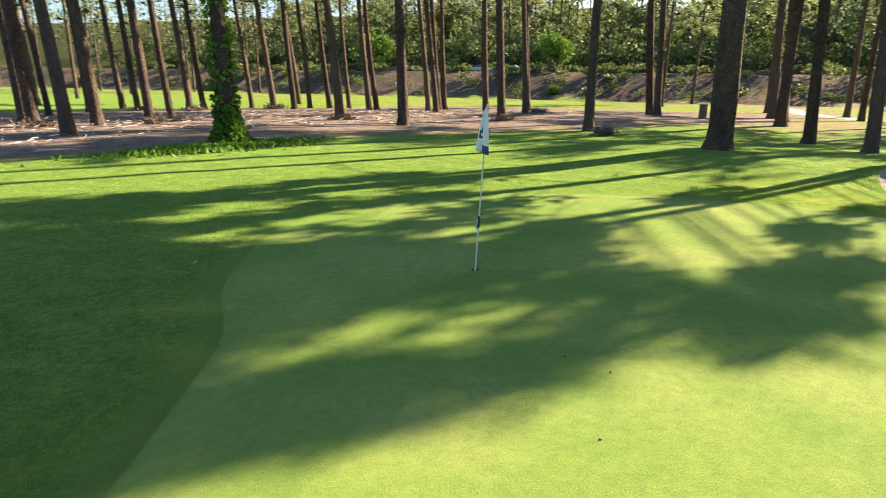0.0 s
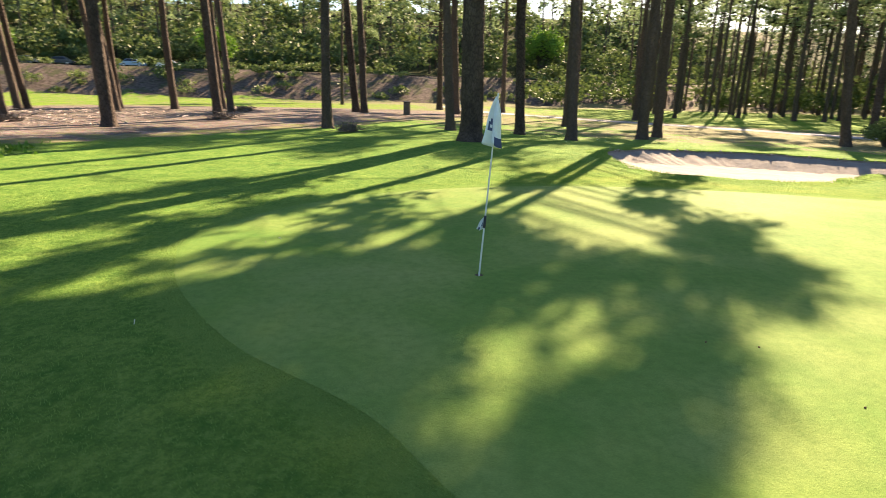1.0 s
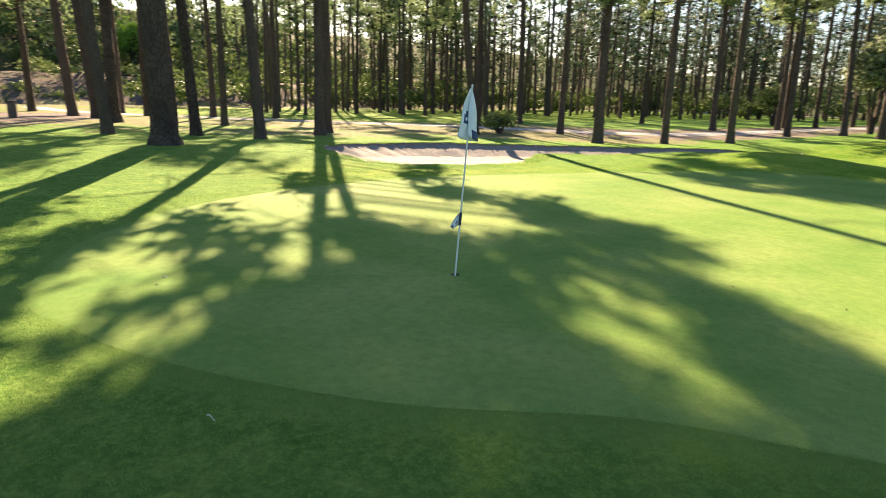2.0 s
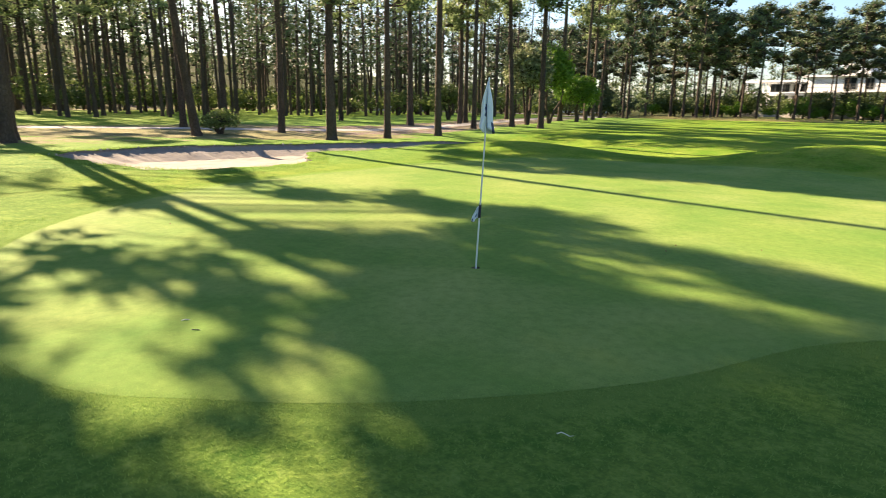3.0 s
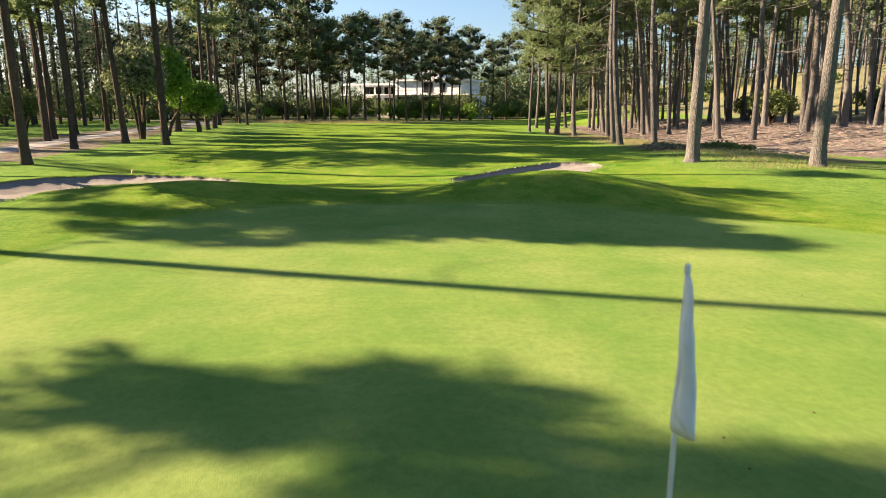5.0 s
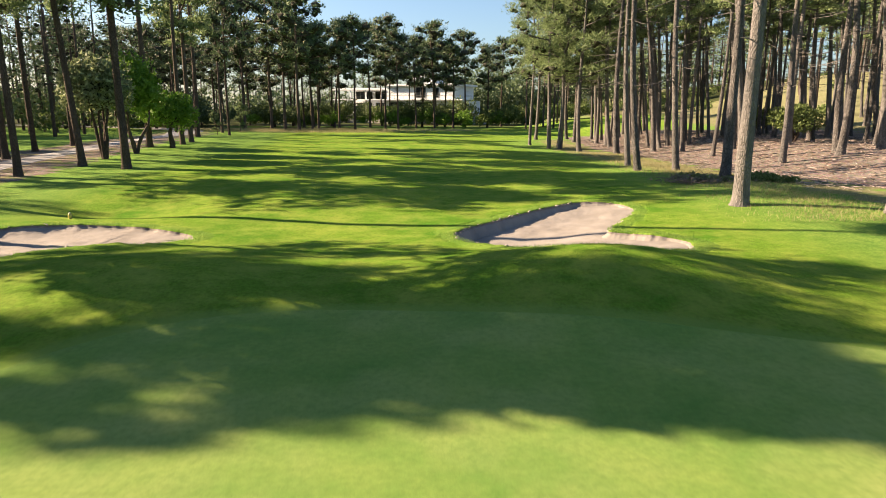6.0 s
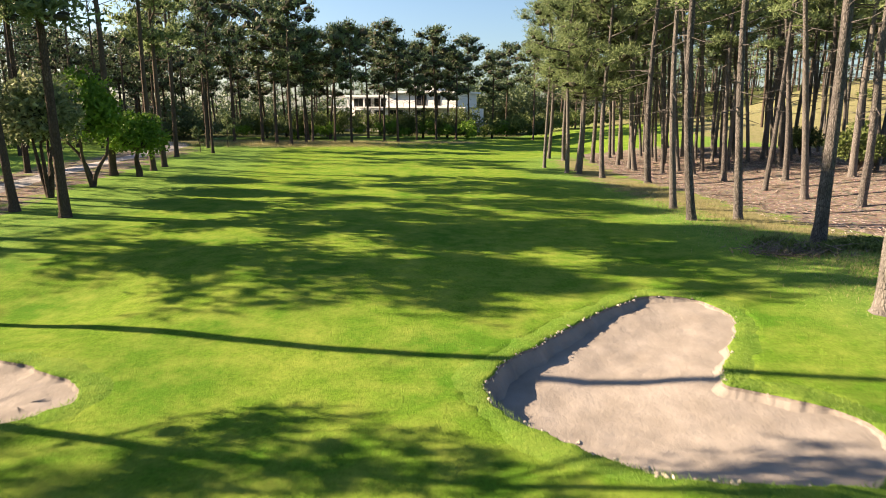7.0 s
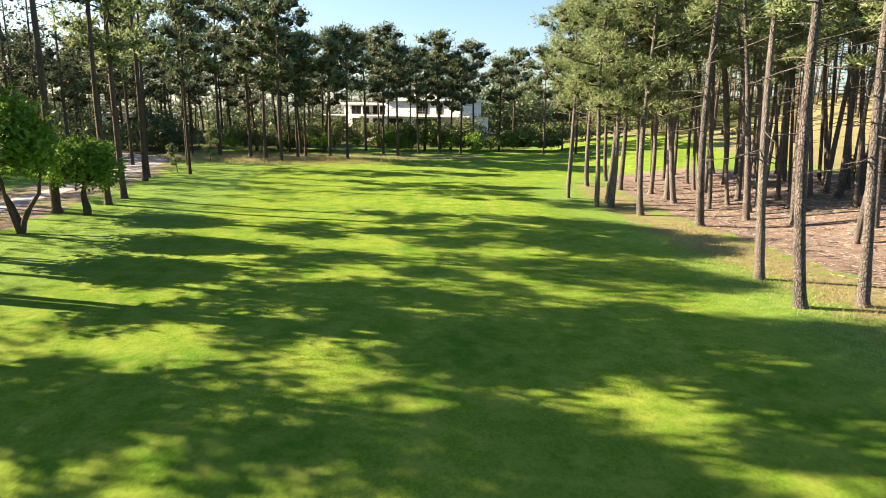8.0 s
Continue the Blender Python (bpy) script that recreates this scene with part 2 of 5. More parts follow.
RAIL_WOOD = make_plain("weathered_post", (0.12, 0.1, 0.08), 0.9, vary=0.3, scale=8, depth=0.01)


# ---- mesh tools ----
def sheet(name, verts, faces, mat, smooth_faces=True):
    me = bpy.data.meshes.new(name)
    me.from_pydata([tuple(v) for v in verts], [], [tuple(f) for f in faces])
    me.materials.append(mat)
    if smooth_faces:
        me.polygons.foreach_set("use_smooth", [True] * len(me.polygons))
    me.update()
    return me


def triangles(name, tri, mat, heart=()):
    """A mesh of loose triangles from an array of shape n x 3 x 3, with dark shade cores in its clumps."""
    outer = len(tri)
    if len(heart):
        tri = np.concatenate([tri, *heart])
    n = len(tri)
    me = bpy.data.meshes.new(name)
    me.vertices.add(3 * n)
    me.vertices.foreach_set("co", tri.reshape(-1).astype(np.float32))
    me.loops.add(3 * n)
    me.loops.foreach_set("vertex_index", np.arange(3 * n, dtype=np.int32))
    me.polygons.add(n)
    me.polygons.foreach_set("loop_start", np.arange(0, 3 * n, 3, dtype=np.int32))
    me.materials.append(mat)
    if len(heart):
        me.materials.append(CORE_SHADE)
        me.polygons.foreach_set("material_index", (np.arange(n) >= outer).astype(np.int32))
    me.update(calc_edges=True)
    return me


def child(name, me, parent, label=""):
    ob = new(name, me)
    ob.parent = parent
    return tagged(ob, label) if label else ob


def part(name, bm, mat, parent, label=""):
    me = bpy.data.meshes.new(name)
    bm.to_mesh(me)
    bm.free()
    me.materials.append(mat)
    return child(name, me, parent, label)


def empty(name, m, label, category, group="", kind=""):
    ob = new(name)
    ob.matrix_basis = m
    return tagged(ob, label, category, group, kind)


def tube(points, radii, sides=8, wobble=0.0, rng=None):
    """Verts and faces of a tapered tube through the points, closed at its tip."""
    pts = np.array(points, float)
    verts, faces = [], []
    for k, (p, r) in enumerate(zip(pts, radii)):
        way = pts[min(k + 1, len(pts) - 1)] - pts[max(k - 1, 0)]
        way = way / (np.linalg.norm(way) + 1e-9)
        a = np.cross(way, (0.31, 0.95, 0.05))
        a = a / (np.linalg.norm(a) + 1e-9)
        b = np.cross(way, a)
        for s in range(sides):
            t = 2 * math.pi * s / sides
            rr = r * (1 + (wobble * (rng.random() - 0.5) if rng is not None else 0))
            verts.append(p + rr * (math.cos(t) * a + math.sin(t) * b))
    for k in range(len(pts) - 1):
        for s in range(sides):
            i, j = k * sides + s, k * sides + (s + 1) % sides
            faces.append((i, j, j + sides, i + sides))
    faces.append(tuple(range((len(pts) - 1) * sides, len(pts) * sides)))
    return verts, faces


def join(pieces):
    verts, faces = [], []
    for v, f in pieces:
        o = len(verts)
        verts += list(v)
        faces += [tuple(i + o for i in g) for g in f]
    return verts, faces


def box(bm, x0, y0, z0, x1, y1, z1, bevel=0.0):
    r = bmesh.ops.create_cube(bm, size=1.0, matrix=Matrix.Translation(((x0 + x1) / 2, (y0 + y1) / 2, (z0 + z1) / 2)) @ Matrix.Diagonal((x1 - x0, y1 - y0, z1 - z0, 1)))
    if bevel:
        edges = list({e for v in r["verts"] for e in v.link_edges})
        bmesh.ops.bevel(bm, geom=edges, offset=bevel, segments=2, profile=0.5, affect="EDGES")
    return bm


# ---- the lie of the land ----
def bell(x, y, cx, cy, sx, sy):
    return np.exp(-((x - cx) / sx) ** 2 - ((y - cy) / sy) ** 2)


def smooth(a, b, v):
    t = np.clip((v - a) / (b - a), 0.0, 1.0)
    return t * t * (3 - 2 * t)


def lay(x, y):
    """Height of the open ground before bunkers are dug."""
    z = 0.45 * bell(x, y, -34, -15, 17, 14) + 0.25 * bell(x, y, -8, -20, 10, 7) + 0.2 * bell(x, y, -16, -1, 5, 6)
    z = z - 0.35 * bell(x, y, -24, 27, 8, 13) - 0.4 * bell(x, y, -6, 25, 8, 5) + 0.45 * bell(x, y, 14, 32, 6, 10)
    z = z + 0.4 * bell(x, y, -29, 75, 10, 14) - 0.25 * bell(x, y, 13, 68, 6, 8) - 0.6 * bell(x, y, -15, 29.8, 4.6, 3.0)
    # mounds between the green and the fairway
    z = z + 0.82 * bell(x, y, 2.6, 17.0, 3.7, 2.7) + 0.46 * bell(x, y, -8.5, 16.8, 3.8, 2.8)
    # the wood on the east side climbs
    z = z + 1.3 * smooth(18, 30, x) * smooth(20, 40, y) + 2.6 * smooth(32, 75, x)
    # the hillside that the course climbs to the north-east
    z = z + 1.2 * smooth(24, 50, x) * smooth(95, 150, y) + 8.0 * smooth(50, 100, x) * smooth(50, 150, y)
    # road bank and hill to the west
    d = -0.9 * x - 0.35 * y
    z = z + 4.6 * smooth(93, 103, d) + 0.3 * np.clip(d - 124, 0, 72)
    return z


BUNKER_WEST = [(-15.3, 2.2), (-13.0, 2.6), (-11.3, 3.5), (-10.8, 5.5), (-11.2, 7.6), (-12.6, 8.9), (-14.0, 10.2), (-14.1, 11.5), (-13.4, 14), (-13.2, 17),
    (-12.6, 19.8), (-11.3, 21.3), (-9.6, 22.2), (-9.3, 23.5), (-10.6, 24.5), (-12.6, 25.2), (-15.2, 25.0), (-17.6, 22.5), (-18.6, 19), (-19.3, 15), (-20.3, 11), (-20.5, 7.5), (-19.2, 4.4), (-17.2, 2.7)]
BUNKER_NORTH = [(-0.6, 23.4), (-0.4, 24.5), (0.9, 26.0), (3.0, 28.2), (4.8, 29.6), (6.2, 29.1), (6.5, 27.4), (5.3, 25.0), (4.5, 23.6), (4.9, 23.1), (5.9, 22.4), (6.4, 21.4),
    (6.0, 20.2), (5.0, 19.4), (3.6, 19.0), (2.2, 19.3), (1.2, 20.2), (0.2, 21.4)]
GREEN_EDGE = [(3.4, -0.35), (4.1, 0.4), (4.9, 1.2), (6.8, 3.0), (8.6, 5.4), (9.4, 8.0), (8.8, 10.8), (6.6, 12.7), (3.4, 13.6), (0.0, 14.3), (-3.5, 14.7), (-6.0, 13.8), (-7.6, 12.1), (-8.3, 9.6), (-8.4, 7.2), (-8.5, 4.8),
    (-7.9, 1.2), (-6.2, -2.0), (-3.6, -3.9), (-0.9, -4.35), (0.5, -3.75), (1.6, -2.9), (2.65, -1.7)]
PATH_LINE = [(-78, -16), (-60, -9), (-49, 0), (-41, 12), (-33.5, 22.3), (-30.6, 28.5), (-29.2, 34), (-29.8, 41), (-31.2, 48), (-32.8, 56), (-33.7, 62), (-35.4, 75), (-37.5, 87), (-40.5, 99), (-47, 114), (-68, 128), (-110, 140)]
FAIRWAY = [(-9, 11), (-17.5, 27), (-18.5, 50), (-19, 70), (-23, 92), (-25, 106), (-12, 116), (8, 128), (20, 150), (32, 160), (45, 158), (48, 142), (40, 113), (32, 97), (20, 95), (10.5, 89), (6, 74), (9, 52), (8.5, 40), (9, 30), (10, 18), (10.5, 8), (6, 3), (2, 0.5), (-2, -1.5), (-7, -0.5), (-11.5, 1.5)]


def rounded(points, steps=8, closed=True):
    """A smooth line through the points."""
    p = np.array(points, float)
    n, out = len(p), []
    for k in range(n if closed else n - 1):
        a, b, c, d = (p[(k + o) % n] if closed else p[min(max(k + o, 0), n - 1)] for o in (-1, 0, 1, 2))
        for s in range(steps):
            t = s / steps
            out.append(0.5 * (2 * b + (c - a) * t + (2 * a - 5 * b + 4 * c - d) * t * t + (3 * b - a - 3 * c + d) * t ** 3))
    if not closed:
        out.append(p[-1])
    return np.array(out)


def inside(x, y, ring):
    """Signed distance to a closed line, positive within."""
    px, py = np.ravel(x), np.ravel(y)
    best, odd = np.full(px.shape, 1e9), np.zeros(px.shape, bool)
    for (ax, ay), (bx, by) in zip(ring, np.roll(ring, -1, axis=0)):
        dx, dy = bx - ax, by - ay
        t = np.clip(((px - ax) * dx + (py - ay) * dy) / (dx * dx + dy * dy + 1e-12), 0, 1)
        best = np.minimum(best, np.hypot(px - ax - t * dx, py - ay - t * dy))
        cross = (ay > py) != (by > py)
        odd ^= cross & (px < (bx - ax) * (py - ay) / (by - ay + 1e-12) + ax)
    return np.where(odd, best, -best).reshape(np.shape(x))


def beside(x, y, line):
    """Distance to an open line."""
    px, py = np.ravel(x), np.ravel(y)
    best = np.full(px.shape, 1e9)
    for (ax, ay), (bx, by) in zip(line[:-1], line[1:]):
        dx, dy = bx - ax, by - ay
        t = np.clip(((px - ax) * dx + (py - ay) * dy) / (dx * dx + dy * dy), 0, 1)
        best = np.minimum(best, np.hypot(px - ax - t * dx, py - ay - t * dy))
    return best.reshape(np.shape(x))


RING_WEST, RING_NORTH, RING_GREEN = rounded(BUNKER_WEST, 5), rounded(BUNKER_NORTH, 5), rounded(GREEN_EDGE, 8)
RING_FAIR, LINE_PATH = rounded(FAIRWAY, 4), rounded(PATH_LINE, 6, False)


def floor_of(x, y, ring, deep, slope):
    """Distance to the rim and sand level: deepest under the western lip, running out to the east."""
    s = inside(x, y, ring)
    far = np.clip((x - ring[:, 0].min()) / (np.ptp(ring[:, 0])), 0, 1)
    lip = deep * (1 - slope * far)
    return s, lay(x, y) - lip * (0.82 + 0.18 * smooth(0.2, 1.6, s)) - 0.12 * deep * smooth(0.8, 3.0, s)


def terrain(x, y):
    z = lay(x, y) + 0.012 * np.sin(x * 1.7 + 0.6 * y) * np.sin(y * 1.3 - 0.4 * x) * smooth(0.5, 3, -inside(x, y, RING_GREEN))
    for ring, deep, slope in ((RING_WEST, 0.56, 0.8), (RING_NORTH, 0.61, 0.8)):
        s, bed = floor_of(x, y, ring, deep, slope)
        z = np.where(s > 0.0, np.minimum(z, bed) - 0.12, z - 0.3 * smooth(-0.5, -0.2, s))
    g = inside(x, y, RING_GREEN)
    return np.where(g > 0.35, z - 0.3 * smooth(0.35, 0.8, g), z)


def height(x, y):
    return float(lay(np.array(x, float), np.array(y, float)))


def axis(lo, hi, step, end):
    fine = list(np.arange(lo, hi + 1e-6, step))
    up, s = [fine[-1]], step
    while up[-1] < end:
        s *= 1.1
        up.append(up[-1] + s)
    down, s = [fine[0]], step
    while down[-1] > -end:
        s *= 1.1
        down.append(down[-1] - s)
    return np.array(down[:0:-1] + fine + up[1:])


def build_ground():
    xs, ys = axis(-22, 10, 0.22, 1500), axis(-7, 30, 0.23, 1500)
    gx, gy = np.meshgrid(xs, ys)
    z = terrain(gx, gy)
    nx, ny = len(xs), len(ys)
    idx = np.arange(nx * ny).reshape(ny, nx)
    quads = np.stack([idx[:-1, :-1], idx[:-1, 1:], idx[1:, 1:], idx[1:, :-1]], -1).reshape(-1, 4)
    me = sheet("ground", np.stack([gx, gy, z], -1).reshape(-1, 3), quads.tolist(), GROUND)
    west, d = beside(gx, gy, LINE_PATH), -0.9 * gx - 0.35 * gy
    # needle litter: under the pines to the south-west and in the wood to the east
    south = smooth(-12, -20, gy + 0.35 * np.clip(gx + 8, -30, 30) * (gx < -8)) * smooth(8, 2, gx)
    south = south * smooth(-52, -42, gy + 0.5 * np.clip(gx + 10, -60, 0) * 0.3) * smooth(62, 48, d)
    edge = 15.0 + 2.0 * bell(0, gy, 0, 42, 1, 12) + 1.5 * smooth(78, 96, gy) + 4.0 * smooth(42, 32, gy)
    gap = np.abs(gx - 12 - 0.42 * (gy - 110))
    east = smooth(-1.5, 2.0, gx - edge) * smooth(26, 34, gy) * smooth(2, -3, gy - 98 + 0.5 * np.clip(gx - 16, 0, 60)) * smooth(48, 40, gx)
    heath = smooth(88, 95, d) * smooth(112, 106, d)
    litter = np.clip(np.maximum(0.78 * south, east), 0, 1)
    # dry grass: verges of the path, under the western trees, the fairway's far end
    dry = 0.75 * smooth(6.5, 3.0, west) * smooth(-19, -23, gx)
    litter = np.maximum(litter, 0.6 * smooth(7.0, 4.0, west) * smooth(-20, -23.5, gx) * smooth(16, 28, gy) * smooth(110, 95, gy))
    dry = np.maximum(dry, 0.9 * smooth(14, 9, west) * smooth(-19.5, -24, gx) * smooth(-9, 12, gx + 45) * smooth(-16, -6, gy) * smooth(36, 24, gy))
    dry = np.maximum(dry, 0.85 * bell(gx, gy, -38, -5, 14, 9))
    dry = np.maximum(dry, 0.8 * smooth(0.15, 0.6, south))
    dry = np.maximum(dry, 0.72 * bell(gx, gy, -28, 5, 6, 13))
    dry = np.maximum(dry, 0.85 * np.exp(-((gx - edge + 1.8) / 3.2) ** 2) * smooth(20, 30, gy) * smooth(95, 80, gy))
    dry = np.maximum(dry, 0.9 * smooth(36, 44, gx) * smooth(20, 40, gy))
    dry = np.maximum(dry, 0.9 * bell(gx, gy, -27, 110, 8, 7))
    dry = np.maximum(dry, 0.85 * smooth(112, 120, gy) * smooth(12, 2, gx) * smooth(136, 124, gy))
    dry = np.maximum(dry, 0.85 * smooth(72, 82, d) * smooth(-60, -30, gy))
    dry = np.maximum(dry, 0.8 * bell(gx, gy, -58, -12, 12, 10))
    dry = np.maximum(dry, 0.5 * smooth(42, 56, d) * smooth(12, -4, gy))
    dry = np.maximum(dry, 0.8 * smooth(104, 112, d) * smooth(126, 120, d))
    scrub = np.maximum.reduce([smooth(118, 128, d), smooth(139, 146, gy - 0.12 * (gx + 20)) * smooth(10, 16, gap), smooth(112, 124, gy) * smooth(-42, -50, gx)])
    fair = inside(gx, gy, RING_FAIR)
    dry = np.where((gx > 12) & (fair > -1), dry * smooth(1, -1, fair), dry)
    dry = np.maximum(dry, 0.62 * smooth(100, 124, gy) * smooth(10, 26, gx) * smooth(14, -3, fair))
    second = np.minimum(west - 4.5, 30 - np.abs(d - 62))
    second = np.where(-0.45 * gx + 0.9 * gy < 120, np.minimum(second, np.where(gx < -30, 9.0, -9.0)), -9.0)
    fair = np.maximum(fair, second)
    for name, field in (("litter", litter), ("heath", heath), ("collar", smooth(-0.75, 0.0, inside(gx, gy, RING_GREEN))), ("dry", dry), ("scrub", scrub), ("fairway", fair)):
        a = me.attributes.new(name, "FLOAT", "POINT")
        a.data.foreach_set("value", np.clip(field, -9, 9).astype(np.float32).ravel())
    return tagged(new("ground", me), "mown golf course grass with dry verges and pine litter", "ground", kind="structure")


def build_green():
    """The putting surface, a sheet with the real cup hole at its middle."""
    ring = RING_GREEN
    n = len(ring)
    ang = np.arctan2(ring[:, 1], ring[:, 0])
    steps = np.r_[0.0, np.linspace(0.012, 1.0, 70) ** 1.2]
    verts, faces = [], []
    for t in steps:
        p = np.stack([0.054 * np.cos(ang), 0.054 * np.sin(ang)], 1) * (1 - t) + ring * t
        z = lay(p[:, 0], p[:, 1]) + 0.014 - 0.0125 * t ** 10
        verts += np.column_stack([p, z]).tolist()
    for k in range(len(steps) - 1):
        for s in range(n):
            faces.append((k * n + s, k * n + (s + 1) % n, (k + 1) * n + (s + 1) % n, (k + 1) * n + s))
    me = sheet("putting_green", verts, [f[::-1] for f in faces] if ang[1] < ang[0] else faces, TURF)
    tagged(new("putting_green", me), "closely mown pale green putting surface with a hole", "putting green", kind="structure")


def build_bunker(name, ring, deep, slope, label):
    x0, y0 = ring.min(0) - 0.3
    x1, y1 = ring.max(0) + 0.3
    xs, ys = np.arange(x0, x1, 0.12), np.arange(y0, y1, 0.12)
    gx, gy = np.meshgrid(xs, ys)
    s, bed = floor_of(gx, gy, ring, deep, slope)
    rough = [0.035 * noise.fractal(Vector((x * 1.3, y * 1.3, 3.1)), 1.0, 2.0, 4) for x, y in zip(gx.ravel(), gy.ravel())]
    bed = bed + np.array(rough).reshape(gx.shape) * smooth(0.1, 0.8, s)
    idx = np.arange(gx.size).reshape(gx.shape)
    quads = np.stack([idx[:-1, :-1], idx[:-1, 1:], idx[1:, 1:], idx[1:, :-1]], -1).reshape(-1, 4)
    keep = (np.ravel(s)[quads] > -0.16).all(1)
    bunker = tagged(new(name, sheet(name, np.stack([gx, gy, bed], -1).reshape(-1, 3), quads[keep].tolist(), SAND)), label, "bunker", "sand bunkers", "structure")
    # the cut face and the turf rolling over it
    ring = rounded(ring[::2], 14)
    n = len(ring)
    way = np.roll(ring, -1, 0) - np.roll(ring, 1, 0)
    side = np.stack([-way[:, 1], way[:, 0]], 1) / np.linalg.norm(way, axis=1, keepdims=True)
    if inside(ring[:1, 0] + 0.1 * side[:1, 0], ring[:1, 1] + 0.1 * side[:1, 1], ring)[0] < 0:
        side = -side
    jag = np.array([noise.fractal(Vector((p[0] * 1.1, p[1] * 1.1, 7.7)), 1.0, 2.0, 4) for p in ring])

    def strip(title, offsets, mat, words):
        verts, faces = [], []
        for k, (o, up) in enumerate(offsets):
            p = ring + side * (o + 0.16 * jag * (0.2 if o < -0.3 else 1.0))[:, None]
            _, low = floor_of(p[:, 0], p[:, 1], ring, deep, slope)
            top = lay(p[:, 0], p[:, 1])
            z = top + up if up > -0.5 else low - 0.05
            if title == "wall" and deep < 0.6 and up > -0.5 and o > 0.2:
                z = np.maximum(z, low + 0.015 - 0.05 * jag)
            verts += np.column_stack([p, z + (0.05 * jag if up > -0.5 else 0)]).tolist()
        for k in range(len(offsets) - 1):
            for t in range(n):
                faces.append((k * n + t, k * n + (t + 1) % n, (k + 1) * n + (t + 1) % n, (k + 1) * n + t))
        return child(title, sheet(title, verts, faces, mat), bunker, words)

    strip("cut_edge", [(-0.02, -0.004), (0.015, -0.035), (0.03, -0.09), (0.06, -0.13)], CRUMB, "thin crumbling earth edge below the turf")
    face = [(0.03, -0.085), (0.12, -0.16), (0.3, -9.0), (0.75, -9.0)] if deep > 0.6 else [(0.03, -0.085), (0.12, -0.14), (0.5, -0.26), (0.95, -0.39), (1.5, -9.0)]
    strip("wall", face, SAND, "raked sand face sloping up to the lip")
    strip("turf_lip", [(-0.75, -0.03), (-0.55, 0.006), (-0.3, 0.015), (-0.08, 0.02), (0.0, -0.005), (0.01, -0.02)], GROUND, "ragged grass lip")
    rng = np.random.default_rng(n)
    bits = []
    for _ in range(300):
        k = int(rng.integers(0, n))
        if side[k, 0] < 0.25 and rng.random() < 0.93:
            continue
        p = ring[k] + side[k] * (rng.normal(0.0, 0.05) + 0.16 * jag[k])
        r = 0.012 + 0.05 * rng.random() ** 2
        z = height(p[0], p[1]) - 0.01
        a = rng.uniform(0, 6.28)
        d = np.array((math.cos(a), math.sin(a), rng.uniform(-0.3, 0.3))) * r
        bits.append(tube([(p[0] - d[0], p[1] - d[1], z - d[2]), (p[0], p[1], z + 0.3 * r), (p[0] + d[0], p[1] + d[1], z + d[2])], [0.3 * r, 0.75 * r, 0.4 * r], 5, 0.5, rng))
    v, f = join(bits)
    tagged(child("crumbs", sheet("crumbs", v, f, CLOD, False), bunker, "pale clods of earth along the lip"), kind="stuff")
    return bunker


def build_path():
    line = LINE_PATH
    way = np.gradient(line, axis=0)
    out = np.stack([way[:, 1], -way[:, 0]], 1) / np.linalg.norm(way, axis=1, keepdims=True)
    verts, faces, n = [], [], 5
    for k, (p, o) in enumerate(zip(line, out)):
        for c in range(n):
            q = p + o * (c / (n - 1) - 0.5) * (2.4 + 0.2 * math.sin(k * 1.7 + c) + 3.0 * float(smooth(80, 110, p[1])))
            verts.append((q[0], q[1], height(*q) + 0.05 - 0.05 * abs(c / 2 - 1) ** 3))
    for k in range(len(line) - 1):
        for c in range(n - 1):
            faces.append((k * n + c, k * n + c + 1, (k + 1) * n + c + 1, (k + 1) * n + c))
    tagged(new("cart_path", sheet("cart_path", verts, faces, GRAVEL)), "pale gravel cart path winding between pine trees", "path", kind="structure")


def build_road():
    a, b = np.array((-0.35, 0.9)), np.array((-0.9, -0.35)) / 0.9657
    verts, faces = [], []
    for k in range(41):
        for off in (111, 120):
            p = b * off * 0.9657 / 0.9325 * 0.9657 + a * (k * 10 - 220)
            verts.append((p[0], p[1], height(*p) + 0.06))
    for k in range(40):
        faces.append((2 * k, 2 * k + 1, 2 * k + 3, 2 * k + 2))
    tagged(new("road", sheet("road", verts, faces, ASPHALT)), "grey asphalt road along the top of a bank", "road", kind="structure")


build_ground()
build_green()
build_bunker("sand_bunker_1", RING_WEST, 0.56, 0.8, "long kidney-shaped sand bunker with a steep shaded lip")
build_bunker("sand_bunker_2", RING_NORTH, 0.61, 0.8, "pale sand bunker with a crumbling earth lip")
build_path()
build_road()

# ---- trees ----
def needles(rng, at, out, length, wide, blades, loose=0.0):
    """Loose needle triangles round each point, lying along the face of their clump."""
    n = len(at) * blades
    p, o = np.repeat(at, blades, 0), np.repeat(out, blades, 0)
    p = p + rng.normal(0, 1, (n, 3)) * loose
    d = 0.5 * o + rng.normal(0, 0.62, (n, 3)) + (0, 0, 0.18)
    d /= np.linalg.norm(d, axis=1, keepdims=True)
    side = np.cross(d, o + rng.normal(0, 0.4, (n, 3)))
    side /= np.linalg.norm(side, axis=1, keepdims=True) + 1e-9
    size = rng.uniform(0.7, 1.3, (n, 1))
    w = side * wide * size * 0.5
    return np.stack([p - w, p + w, p + d * length * size], 1)


def core_shape():
    bm = bmesh.new()
    bmesh.ops.create_icosphere(bm, subdivisions=1, radius=1.0)
    v = np.array([q.co[:] for q in bm.verts])
    f = np.array([[q.index for q in g.verts] for g in bm.faces])
    bm.free()
    return v, f


CORE_VERTS, CORE_FACES = core_shape()


